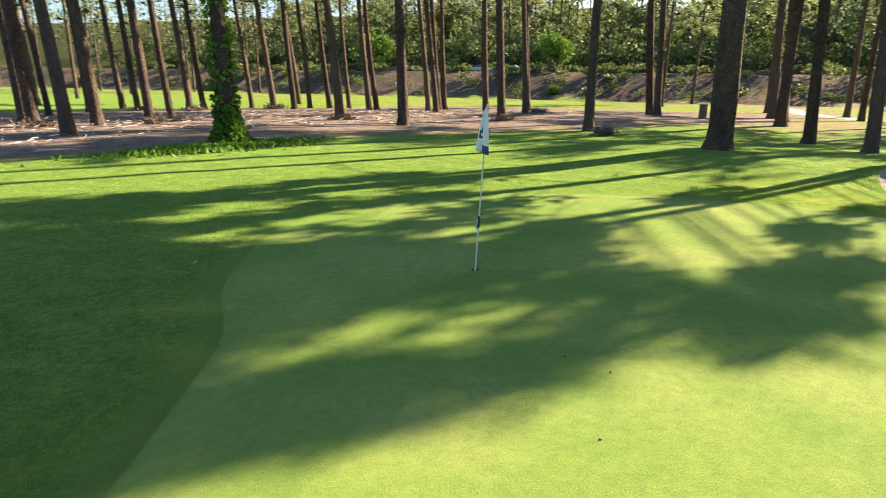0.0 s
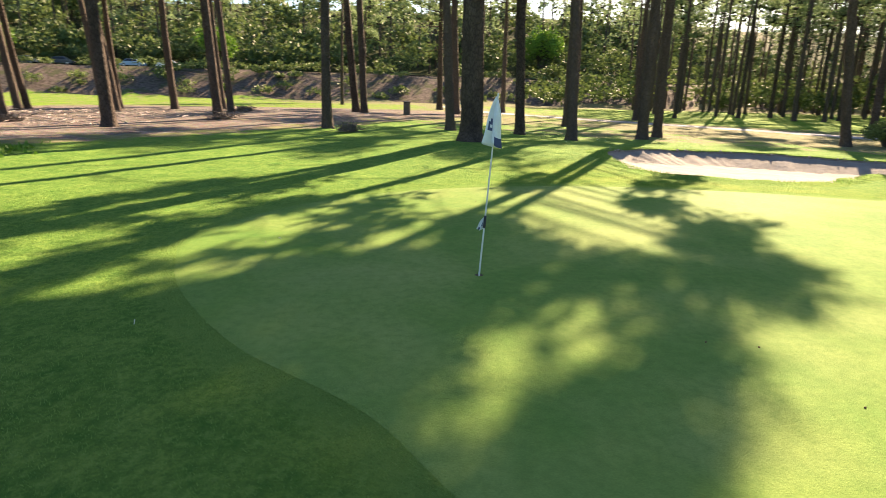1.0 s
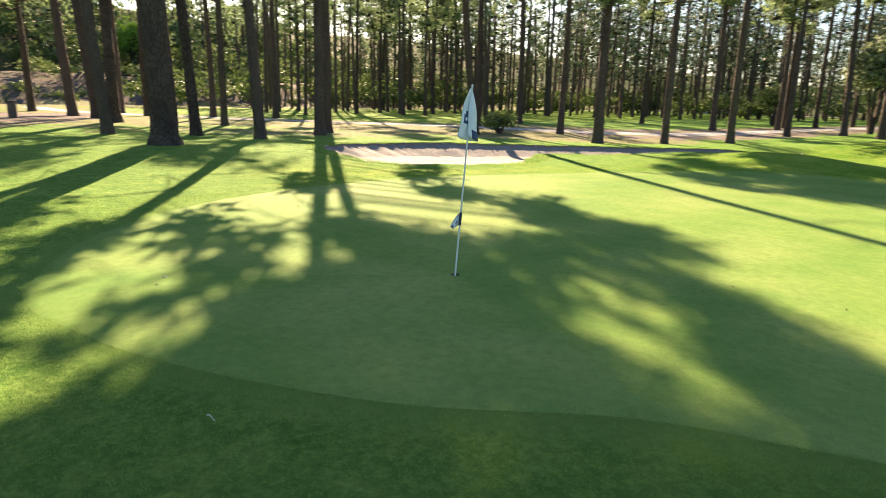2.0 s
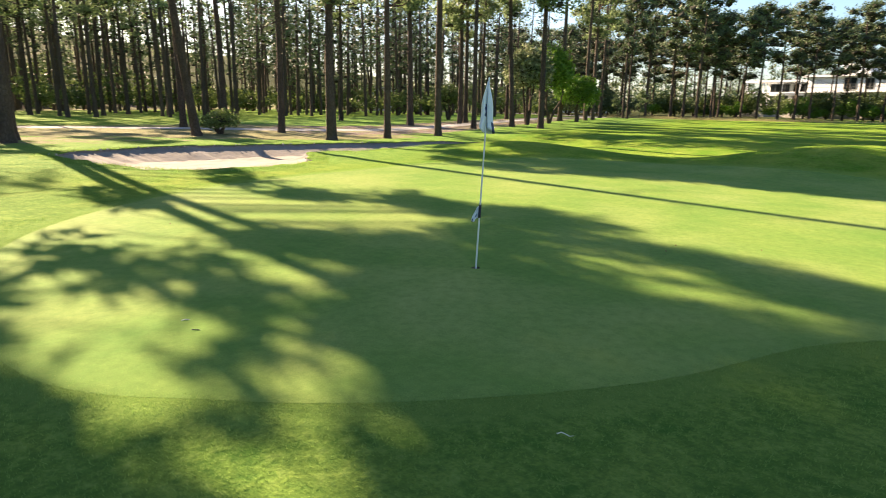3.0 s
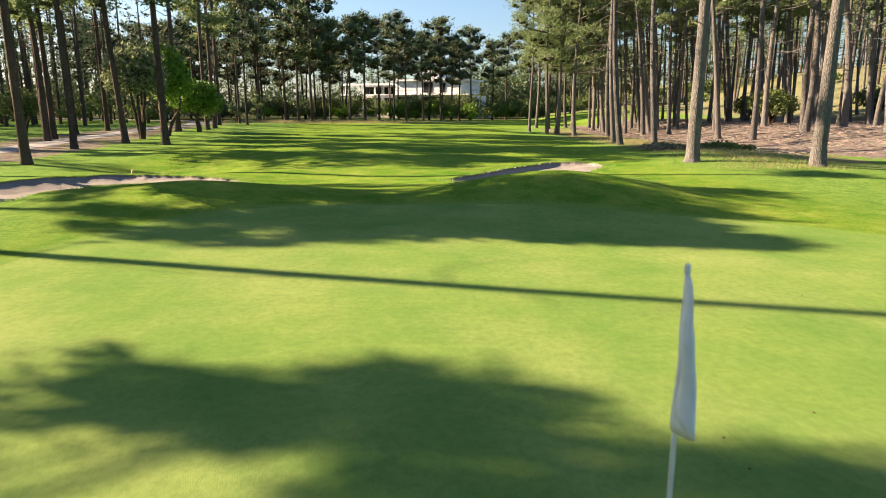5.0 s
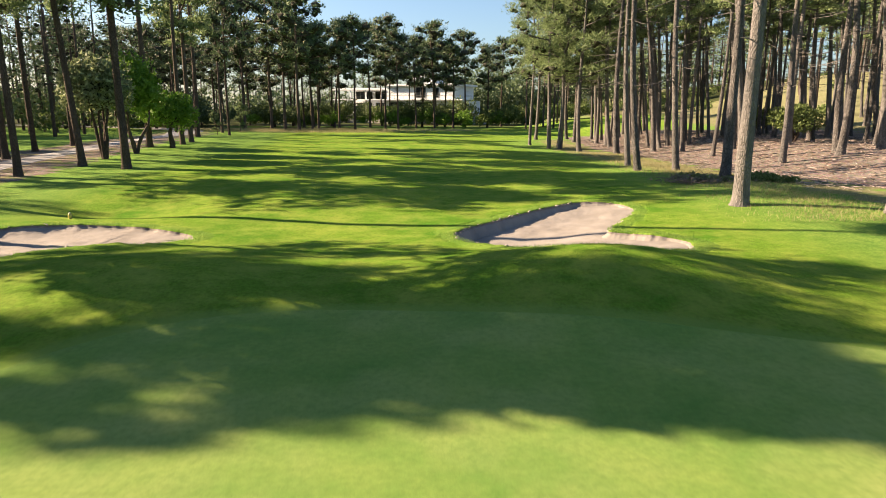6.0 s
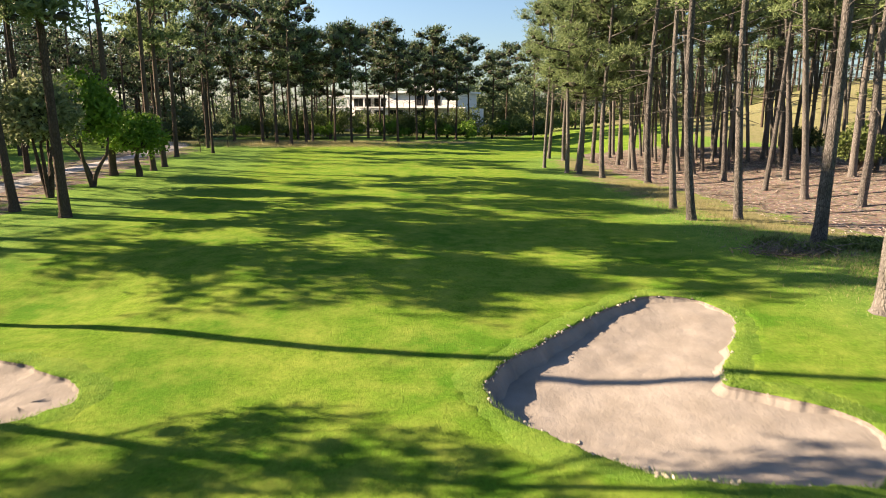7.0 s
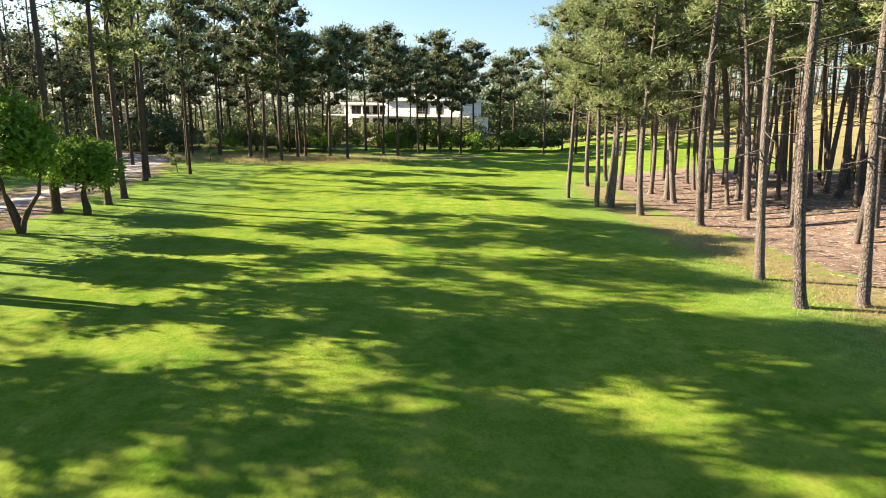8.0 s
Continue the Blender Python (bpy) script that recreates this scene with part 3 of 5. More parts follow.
def clump(rng, centre, radii, tufts, length, wide, blades, core=0.6):
    """A pad of foliage: a dark opaque core for its inner shade, needles standing out all round."""
    v = rng.normal(0, 1, (tufts, 3))
    v /= np.linalg.norm(v, axis=1, keepdims=True)
    v[:, 2] = np.where(v[:, 2] < -0.45, -v[:, 2], v[:, 2])
    radii = np.array(radii)
    at = centre + v * radii * rng.uniform(0.6, 1.1, (tufts, 1))
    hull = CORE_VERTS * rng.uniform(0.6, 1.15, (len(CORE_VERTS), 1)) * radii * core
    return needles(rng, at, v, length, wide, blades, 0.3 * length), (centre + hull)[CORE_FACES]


def pine_meshes(seed, tall, girth, low, spread, pads, tufts, length, wide, needle, stubs=9, bow=0.0, lobes=(), bark=BARK, core=0.5, sway=1.0):
    rng = np.random.default_rng(seed)
    bend = rng.uniform(-1, 1, 4) * (sway, sway, 1, 1)

    def axis_at(z):
        k = z / tall
        return np.array([0.5 * bend[0] * k * k + 0.12 * sway * math.sin(4.5 * k + 3 * bend[2]) * k ** 0.5, 0.5 * bend[1] * k * k + 0.12 * sway * math.sin(4 * k + 3 * bend[3]) * k ** 0.5 + bow * math.sin(math.pi * k), z])

    def thick(z):
        return girth / 2 * (1 - 0.72 * (max(z, 0) / tall) ** 1.1) * (1 + 0.55 * math.exp(-(z + 0.1) / 0.28))

    heights = [-0.3, 0.0, 0.15, 0.4, 0.9] + list(np.linspace(1.8, tall * 0.97, 11))
    trunk = tube([axis_at(max(z, 0)) + np.array((0, 0, min(z, 0))) for z in heights], [thick(z) for z in heights], 9, 0.16, rng)
    limbs, cloud, hearts = [], [], []
    for _ in range(stubs):
        z, a = rng.uniform(min(0.3 * tall, low), low + 1.0), rng.uniform(0, 2 * math.pi)
        n, start = rng.uniform(0.6, 2.9), axis_at(z)
        tip = start + np.array((math.cos(a) * n, math.sin(a) * n, rng.uniform(-0.3, 0.3) * n))
        mid = (start + tip) / 2 + rng.normal(0, 0.06 * n, 3)
        limbs.append(tube([start, mid, tip], [0.035, 0.024, 0.008], 3))
    spots = []
    if lobes:
        # separate foliage masses, placed for the shadows they throw on the ground
        bag = [lobe[:4] for lobe in lobes for _ in range(lobe[4] if len(lobe) > 4 else 3)]
        for k in range(pads):
            o, c, h, q = bag[k % len(bag)]
            spots.append((np.array((o, c, h)) + rng.normal(0, 1, 3) * (0.45 * q, 0.2 * q, 0.5 * q), rng.uniform(0.4, 0.7), None))
    else:
        boughs = max(7, pads // 4)
        for k in range(boughs):
            u = (k + rng.uniform(0.2, 0.8)) / boughs
            z = low + (tall * 0.97 - low) * u ** 0.9
            reach = spread * (1.25 - 0.85 * u ** 2.2) * (0.45 + 0.55 * smooth(0.0, 0.3, u)) * rng.uniform(0.6, 1.15)
            a = 2.39996 * k + rng.uniform(-0.6, 0.6)
            rise = reach * (0.12 + 0.55 * u + rng.uniform(-0.12, 0.2))
            root, d = axis_at(z - 0.5), np.array((math.cos(a), math.sin(a), 0.0))
            tip = root + d * reach + (0, 0, rise)
            mid = (root + tip) / 2 + (0, 0, -0.08 * reach) + rng.normal(0, 0.12, 3)
            limbs.append(tube([root, mid, tip], [0.035 + 0.014 * reach, 0.025 + 0.01 * reach, 0.01], 4))
            side = np.array((-d[1], d[0], 0.0))
            for m, f in enumerate((1.0, 0.82, 0.62, 0.44)):
                p = root + (tip - root) * f + side * rng.normal(0, 0.26 * reach * f) + (0, 0, rng.uniform(0.0, 0.35))
                spots.append((p, rng.uniform(0.24, 0.42) * spread * (1.1 - 0.1 * m), root + (tip - root) * f * 0.75))
        for f, r in ((0.985, 0.2), (0.95, 0.26), (0.915, 0.3), (0.88, 0.3), (0.85, 0.28)):
            a = rng.uniform(0, 6.28)
            spots.append((axis_at(tall * f) + (0.22 * spread * (1 - f) * 7 * math.cos(a), 0.22 * spread * (1 - f) * 7 * math.sin(a), 0), r * spread, None))
    for centre, r, root in spots:
        if root is None:
            away = math.hypot(centre[0], centre[1])
            root = axis_at(max(0.4 * tall, centre[2] - 0.45 * away - 0.3))
        limbs.append(tube([root, centre], [0.026, 0.01], 3))
        radii = (r * rng.uniform(0.85, 1.25), r * rng.uniform(0.85, 1.25), rng.uniform(0.55, 0.85) * r)
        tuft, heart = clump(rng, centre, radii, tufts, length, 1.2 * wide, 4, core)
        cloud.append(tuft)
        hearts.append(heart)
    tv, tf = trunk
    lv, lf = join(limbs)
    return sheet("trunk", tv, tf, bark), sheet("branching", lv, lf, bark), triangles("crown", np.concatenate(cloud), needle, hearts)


KINDS = {
    # seed, height, girth, crown base, spread, pads, tufts, needle length and width
    "near_0": (11, 19.5, 0.5, 11.0, 3.0, 44, 20, 0.38, 0.11, NEEDLES),
    "near_1": (12, 18.5, 0.5, 10.2, 2.9, 44, 20, 0.38, 0.11, NEEDLES),
    "near_2": (13, 20.0, 0.5, 11.6, 3.1, 44, 20, 0.38, 0.11, NEEDLES),
    "near_3": (14, 18.5, 0.5, 8.6, 3.0, 48, 20, 0.38, 0.11, NEEDLES),
    "full_0": (37, 20.0, 0.5, 10.0, 3.3, 60, 27, 0.42, 0.14, NEEDLES),
    "full_1": (38, 20.0, 0.5, 10.5, 3.1, 54, 25, 0.42, 0.13, NEEDLES),
    "full_2": (41, 18.0, 0.54, 8.0, 3.4, 125, 24, 0.38, 0.12, NEEDLES_DARK, 9, 0.0, ((0.0, -3.06, 10.5, 0.40, 4), (0.0, -3.12, 11.2, 0.40, 5), (0.0, -2.99, 11.9, 0.50, 6), (0.0, -2.88, 12.6, 0.50, 6), (0.0, -2.83, 13.4, 0.50, 6), (0.0, -2.82, 14.1, 0.50, 6), (0.0, -2.61, 14.8, 0.60, 6), (0.0, -2.48, 15.5, 0.70, 6), (0.0, -2.58, 9.3, 0.50, 4), (0.0, -1.58, 11.5, 0.40, 5), (0.0, -1.57, 12.2, 0.50, 6), (0.0, -1.27, 12.9, 0.60, 6), (0.0, -1.31, 13.7, 0.60, 6), (0.0, -1.15, 14.5, 0.70, 6), (0.0, -1.10, 15.2, 0.80, 6), (0.0, -0.36, 8.7, 0.70, 4), (0.0, 0.21, 9.7, 0.50, 4), (0.0, 0.79, 10.8, 0.50, 4), (0.0, 0.96, 11.8, 0.60, 5), (0.0, 0.63, 12.9, 0.70, 6), (0.0, 0.69, 13.7, 0.70, 6), (0.0, 0.65, 14.5, 0.80, 6), (0.0, 0.67, 15.4, 0.90, 6))),
    "high_0": (24, 20.5, 0.5, 13.2, 2.5, 36, 26, 0.36, 0.11, NEEDLES),
    "high_1": (25, 23.5, 0.5, 17.4, 2.0, 32, 26, 0.36, 0.11, NEEDLES_DARK),
    "high_2": (26, 22.0, 0.5, 15.5, 2.5, 36, 26, 0.36, 0.11, NEEDLES_DARK),
    "broad_0": (17, 19.0, 0.54, 14.8, 2.2, 98, 28, 0.36, 0.11, NEEDLES, 9, 0.0, ((0.0, -0.16, 9.6, 0.90, 4), (0.0, 0.58, 11.9, 0.60, 4), (0.0, 1.07, 12.5, 0.40, 3), (0.0, 0.70, 13.4, 0.45, 4), (0.0, 0.49, 13.9, 0.40, 4), (0.0, 1.25, 14.5, 0.35, 4), (0.0, -0.15, 14.2, 0.50, 5), (0.0, -0.36, 13.8, 0.35, 3), (0.0, -1.16, 14.7, 0.60, 5), (0.0, -0.15, 15.1, 0.70, 6), (0.0, 1.17, 15.4, 0.45, 5), (0.0, 0.44, 15.8, 0.80, 6), (0.0, 0.95, 16.4, 1.00, 6), (0.0, 2.66, 16.0, 0.30, 3), (0.0, 2.57, 16.5, 0.50, 4), (0.0, -1.52, 15.2, 0.80, 5), (0.0, -1.02, 16.1, 1.00, 6), (0.0, -1.15, 12.3, 0.50, 3), (0.0, 1.94, 14.9, 0.25, 3), (0.0, 1.75, 14.2, 0.20, 2), (0.0, 1.55, 13.2, 0.40, 5), (0.0, 1.60, 13.7, 0.35, 5), (0.0, 1.60, 12.7, 0.35, 3))),
    "shade": (40, 23.0, 0.5, 15.0, 2.2, 62, 28, 0.36, 0.12, NEEDLES_DARK, 9, 0.0, ((0.0, 0.2, 15.7, 1.1), (0.0, -1.7, 16.7, 0.9), (0.0, -0.6, 17.7, 0.9), (0.0, 2.0, 18.6, 1.1), (0.0, 1.8, 20.4, 1.1), (0.0, 0.9, 21.8, 1.0), (0.0, 0.6, 19.4, 0.9), (0.0, 0.9, 20.9, 0.8))),
    "ragged": (34, 20.0, 0.5, 9.0, 2.2, 51, 20, 0.36, 0.12, NEEDLES, 12, 0.0, ((0.0, 0.2, 13.4, 0.9), (0.0, 1.4, 12.9, 0.7, 3), (0.0, 1.15, 15.6, 1.2, 4), (0.0, 0.9, 14.5, 1.5), (0.3, 1.6, 16.5, 1.5), (0.0, 0.6, 18.3, 1.4), (0.0, -0.1, 9.4, 0.3, 2), (0.0, -0.15, 10.0, 0.3, 2), (0.0, -0.2, 10.6, 0.25, 2), (0.0, 0.0, 11.3, 0.3, 2), (0.0, 1.27, 9.3, 0.25, 2), (0.0, 1.5, 9.9, 0.25, 1), (0.0, 1.7, 11.3, 0.15, 1), (0.0, 0.8, 11.7, 0.15, 1))),
    "broad_1": (18, 19.5, 0.5, 9.0, 3.0, 49, 30, 0.36, 0.1, NEEDLES, 9, 0.0, ((0.0, 2.24, 10.5, 1.20, 4), (0.0, 3.62, 12.6, 0.60, 4), (0.0, 3.67, 13.4, 0.50, 4), (0.0, 4.40, 14.1, 0.60, 5), (0.0, 3.52, 14.4, 0.40, 3), (0.0, 2.58, 14.1, 0.30, 2), (0.0, 2.09, 14.6, 0.30, 2), (0.0, 3.50, 15.4, 0.35, 3), (0.0, 3.26, 16.0, 0.30, 4), (0.0, 3.19, 16.5, 0.40, 4), (0.0, 3.18, 17.2, 0.50, 4), (0.0, 3.01, 17.9, 0.70, 4), (0.0, 3.92, 18.6, 0.80, 3), (0.0, 2.49, 9.7, 0.80, 3))),
    "bare_0": (19, 25.5, 0.5, 19.0, 2.5, 32, 28, 0.36, 0.11, NEEDLES_DARK),
    "bare_1": (20, 25.5, 0.5, 19.4, 2.5, 32, 28, 0.36, 0.11, NEEDLES, 9, -1.2),
    "big": (15, 23.0, 0.9, 15.0, 3.8, 56, 32, 0.36, 0.12, NEEDLES),
    "edge_0": (27, 17.0, 0.4, 6.8, 2.9, 44, 44, 0.3, 0.06, NEEDLES, 12, 0.0, (), BARK_SUNLIT),
    "edge_1": (28, 18.5, 0.4, 8.0, 3.0, 44, 44, 0.3, 0.06, NEEDLES, 12, 0.0, (), BARK_SUNLIT),
    "edge_2": (29, 20.5, 0.6, 13.2, 2.5, 36, 26, 0.36, 0.1, NEEDLES, 20, 0.0, (), BARK_SUNLIT),
    "slim_0": (21, 18.0, 0.4, 11.2, 1.8, 24, 15, 0.36, 0.09, NEEDLES, 18, 0.0, (), BARK_SUNLIT),
    "slim_1": (22, 19.5, 0.4, 12.6, 1.9, 24, 15, 0.36, 0.09, NEEDLES, 18, 0.0, (), BARK_SUNLIT),
    "slim_2": (23, 17.0, 0.4, 10.6, 1.75, 24, 15, 0.36, 0.09, NEEDLES, 18, 0.0, (), BARK_SUNLIT),
    "young_0": (39, 4.6, 0.12, 1.3, 0.95, 28, 20, 0.22, 0.05, NEEDLES, 4),
    "thin_0": (35, 17.0, 0.36, 10.5, 1.6, 22, 15, 0.36, 0.09, NEEDLES, 18, 0.0, (), BARK_SUNLIT),
    "thin_1": (36, 18.5, 0.36, 11.5, 1.6, 22, 15, 0.36, 0.09, NEEDLES, 18, 0.0, (), BARK_SUNLIT),
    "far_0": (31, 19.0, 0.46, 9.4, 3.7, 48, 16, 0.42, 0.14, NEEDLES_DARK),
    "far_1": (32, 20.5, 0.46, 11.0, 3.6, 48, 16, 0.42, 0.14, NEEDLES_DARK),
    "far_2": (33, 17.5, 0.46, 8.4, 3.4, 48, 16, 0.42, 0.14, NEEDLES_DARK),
}
LABELS = {
    "near": "tall pine with a bare brown plated trunk and high crown",
    "full": "tall pine with a deep dense dark crown",
    "big": "thick old pine with a broad dark trunk",
    "slim": "slender pine with a bare trunk in sunlit bark tone and dead side branches",
    "young": "young pine sapling with a loose green top",
    "thin": "thin crowded pine with a small top and dead branches",
    "far": "tall dark pine with a spreading crown in the wood",
    "broad": "pine with a wide dense crown casting deep shade",
    "high": "tall pine with a bare trunk and a small high crown",
    "shade": "added tall pine with high foliage clumps placed to cast shade",
    "ragged": "tall pine with sparse ragged foliage down its trunk",
    "edge": "leafy pine at the wood's sunlit edge",
    "bare": "very tall pine with a long bare trunk",
}
first_of, PLACED, rng_wood = {}, [], np.random.default_rng(5)


CORES = {"slim": 0.25, "thin": 0.25, "full": 0.25, "near": 0.28, "high": 0.3, "edge": 0.36, "far": 0.55}


def plant(kind, x, y, wide=1.0, tall=1.0, lean=(0.0, 0.0), group="", turn=None):
    z = height(x, y) - 0.05
    turn = rng_wood.uniform(0, 360) if turn is None else turn
    base = Matrix.Translation((x, y, z)) @ Euler((radians(lean[0]), radians(lean[1]), 0)).to_matrix().to_4x4() @ Matrix.Rotation(radians(turn), 4, "Z")
    PLACED.append((x, y))
    if kind not in first_of:
        ob = empty("pine_tree", base @ Matrix.Diagonal((wide, wide, tall, 1)), LABELS[kind.split("_")[0]], "pine tree", group)
        for name, me in zip(("trunk", "branching", "crown"), pine_meshes(*KINDS[kind], core=CORES.get(kind.split("_")[0], 0.36), sway=2.2 if kind[:4] in ("slim", "thin", "edge") and kind != "edge_2" else 1.0)):
            tagged(child(name, me, ob), kind="stuff" if name == "branching" else "")
        first_of[kind] = (ob, wide, tall)
        return ob
    first, w, h = first_of[kind]
    return tagged(copy_thing(first, base @ Matrix.Diagonal((wide / w, wide / w, tall / h, 1))), group=group)


def stand(trees, kinds, group, girth, tilt=(0.0, 0.0), loose=0.8):
    for k, (x, y, d) in enumerate(trees):
        w = min(1.35, max(0.75, d / girth))
        plant(kinds[k % len(kinds)], x, y, w, rng_wood.uniform(0.92, 1.08), np.add(tilt, rng_wood.normal(0, loose, 2)), group)


def scatter(count, where, gap, kinds, group, seed, low=0.8, high=1.15, tilt=(0.0, 0.0)):
    """Fills a piece of wood at random, keeping a gap between trunks."""
    rng, made = np.random.default_rng(seed), 0
    for _ in range(count * 30):
        x, y = where(rng)
        if x is None or min((math.hypot(x - a, y - b) for a, b in PLACED), default=99) < gap:
            continue
        plant(kinds[made % len(kinds)], x, y, rng.uniform(low, high), rng.uniform(0.85, 1.1), rng.normal(0, 2.2, 2) + tilt, group)
        made += 1
        if made == count:
            break


NEAR = ("near_0", "near_1", "near_2", "near_3")
SLIM = ("slim_0", "slim_1", "slim_2")
HIGH = ("high_0", "high_1", "high_2")
EDGE = ("edge_0", "edge_1")
FAR = ("far_0", "far_1", "far_2")
# the row west of the green, with the thick pine
GROUP = "pines west of the green"
plant("near_0", -70.0, 30.0, group="pines beyond the path")
plant("near_1", -74.0, 24.0, group="pines beyond the path")
plant("near_2", -76.0, 36.0, group="pines beyond the path")
plant("near_3", -78.0, 14.0, group="pines beyond the path")
plant("ragged", -22.06, 1.02, 1.0, 1.0, (3.5, 0), GROUP, 0)
plant("ragged", -24.0, -1.5, 1.0, 1.02, (3.5, 0), GROUP, 0)
plant("broad_0", -25.7, 4.5, group=GROUP, turn=0)
plant("broad_1", -28.0, 5.5, group=GROUP, turn=0)
plant("bare_1", -28.48, 14.89, group=GROUP, turn=0)
plant("big", -17.09, -2.84, group=GROUP, turn=0)
plant("bare_0", -22.9, 30.5, group="pines along the cart path", turn=10)
plant("bare_0", -21.28, -10.46, 1.0, 0.85, (0, 0), GROUP, 70)
# added pine, its clumps set to shade the far side of the green
plant("shade", -38.0, 20.0, group="pines beyond the path", turn=0)
stand([(-22.6, 19.7, 0.54)], ("full_2",), "pines along the cart path", 0.5)
stand([(-22.95, 25.0, 0.46)], ("near_3",), "pines along the cart path", 0.5)
stand([(-36.9, -14.5, 0.6), (-36.1, -13.6, 0.55), (-31.3, -21.3, 0.46), (-23.8, -17.7, 0.55),
    (-16.5, -18.5, 0.6), (-24.1, -5.0, 0.5), (-43.6, -8.3, 0.7), (-40.0, -6.6, 0.6)], HIGH, GROUP, 0.52, (3.0, 1.5))
stand([(-33.9, -5.2, 0.66), (-33.6, 0.6, 0.45)], ("bare_0",), GROUP, 0.52)
stand([(-30.1, 22.3, 0.5)], ("full_1",), GROUP, 0.52)
stand([(-48.8, 1.1, 0.55)], ("near_1",), GROUP, 0.52)
stand([(-50.6, 6.5, 0.6), (-56.2, -5.9, 0.54), (-49.8, -3.8, 0.48), (-60.6, -13.3, 0.7), (-61.0, 11.3, 0.4), (-69.2, 19.3, 0.5), (-63.9, 23.5, 0.48), (-64.4, 26.5, 0.49), (-89.8, 29.9, 0.54),
    (-69.2, -27.7, 0.44), (-84.4, -29.9, 0.52), (-41.5, 25.9, 0.6)], NEAR + HIGH, "pines beyond the path", 0.52)
# the south-western stand
stand([(-3.1, -30.4, 0.66), (-3.4, -33.5, 0.6), (-2.2, -22.8, 0.55), (-5.7, -29.8, 0.6), (-8.2, -29.4, 0.52), (-10.1, -31.0, 0.42), (-14.0, -45.3, 0.5), (-17.0, -43.0, 0.56), (-19.4, -45.5, 0.5),
    (-17.75, -25.3, 0.6), (-23.7, -45.2, 0.44), (-24.6, -43.1, 0.6), (-25.6, -41.5, 0.56), (-33.0, -51.5, 0.55), (-28.2, -42.9, 0.48), (-29.8, -42.0, 0.55), (-30.6, -40.2, 0.45)], NEAR, "pines south of the green", 0.52, (4.2, 3.0))
stand([(-29.8, -36.5, 0.58), (-31.0, -36.9, 0.52), (-30.5, -29.3, 0.5), (-32.0, -31.6, 0.5), (-35.1, -33.3, 0.55), (-36.2, -33.6, 0.55), (-36.2, -28.8, 0.6), (-38.7, -26.2, 0.49), (-6.7, -41.1, 0.41),
    (-14.1, -48.5, 0.49), (-10.2, -44.3, 0.5), (-10.7, -58.2, 0.55), (1.5, -36.0, 0.5), (4.0, -29.0, 0.5), (-0.5, -44.0, 0.5)], NEAR, "pines south of the green", 0.52, (4.0, 2.6))
# along the cart path
stand([(-21.4, 43.5, 0.55), (-32.6, 39.4, 0.55), (-31.8, 46.2, 0.5)], ("full_0", "full_1"), "pines along the cart path", 0.5)
plant("full_1", -25.7, 39.5, 0.86, 1.24, (0, 0), "pines along the cart path")
# pines added out of sight behind the shrubs to shade the fairway
for x, y in ((-33.6, 50.0), (-36.2, 57.5), (-37.0, 64.5)):
    plant("full_0", x, y, 0.95, 1.24, (0, 0), "pines along the cart path")
plant("full_0", -25.2, 45.2, 0.95, 1.2, (0, -3.5), "pines along the cart path")
stand([(-44.5, 42.4, 0.5), (-34.5, 41.5, 0.42),
    (-32.8, 85.2, 0.5), (-35.5, 52.0, 0.5)], NEAR, "pines along the cart path", 0.52)
stand([(-30.9, 80.5, 0.5), (-27.1, 68.8, 0.5), (-26.8, 65.8, 0.5), (-28.5, 62.3, 0.6)], ("high_2", "full_0", "high_0"), "pines along the cart path", 0.5)
# at the far end of the fairway
for k, (x, y, tall) in enumerate(((-37.2, 119.7, 1.3), (-31.4, 116.4, 1.25), (-28.1, 113.0, 1.22), (-25.0, 109.9, 1.2))):
    plant(FAR[k % 3], x, y, 1.2, tall, (0, 0), "pines at the fairway's end")
stand([(-42.1, 101.1, 0.55), (-35.3, 102.0, 0.55), (-23.8, 115.2, 0.6), (-23.4, 118.6, 0.6), (-20.2, 122.4, 0.6),
    (-16.2, 114.8, 0.6), (-9.2, 124.4, 0.6), (-2.3, 133.4, 0.65), (-0.1, 141.6, 0.65), (-29.9, 89.0, 0.4), (4.5, 146.0, 0.6), (9.0, 139.0, 0.6), (13.0, 150.0, 0.6), (-12.0, 128.0, 0.6), (-6.0, 130.0, 0.55)], FAR, "pines at the fairway's end", 0.62)
# pines added so that their shadows fall across the north-eastern field
for x, y in ((16.5, 133.0), (21.0, 138.5), (25.5, 147.0), (21.5, 129.0), (30.0, 158.0)):
    plant("far_1", x, y, 0.9, 0.9, (0, 0), "pines at the fairway's end")
# edge of the eastern wood
for x, y, w in ((10.66, 27.34, 1.0), (15.35, 25.3, 1.0), (13.9, 35.9, 0.88)):
    plant("edge_2", x, y, w, 1.0, (0, -0.6), "pines of the eastern wood")
stand([(14.0, 43.0, 0.46), (11.5, 42.8, 0.46)], SLIM, "pines of the eastern wood", 0.42, (0, -5))
stand([(12.18, 47.2, 0.42), (15.4, 61.5, 0.56), (24.9, 79.1, 0.52), (22.5, 71.3, 0.5), (19.4, 63.3, 0.5), (30.9, 80.1, 0.52), (28.1, 66.9, 0.56), (17.6, 72.2, 0.52)], SLIM, "pines of the eastern wood", 0.42, (0, -4.5), 1.8)
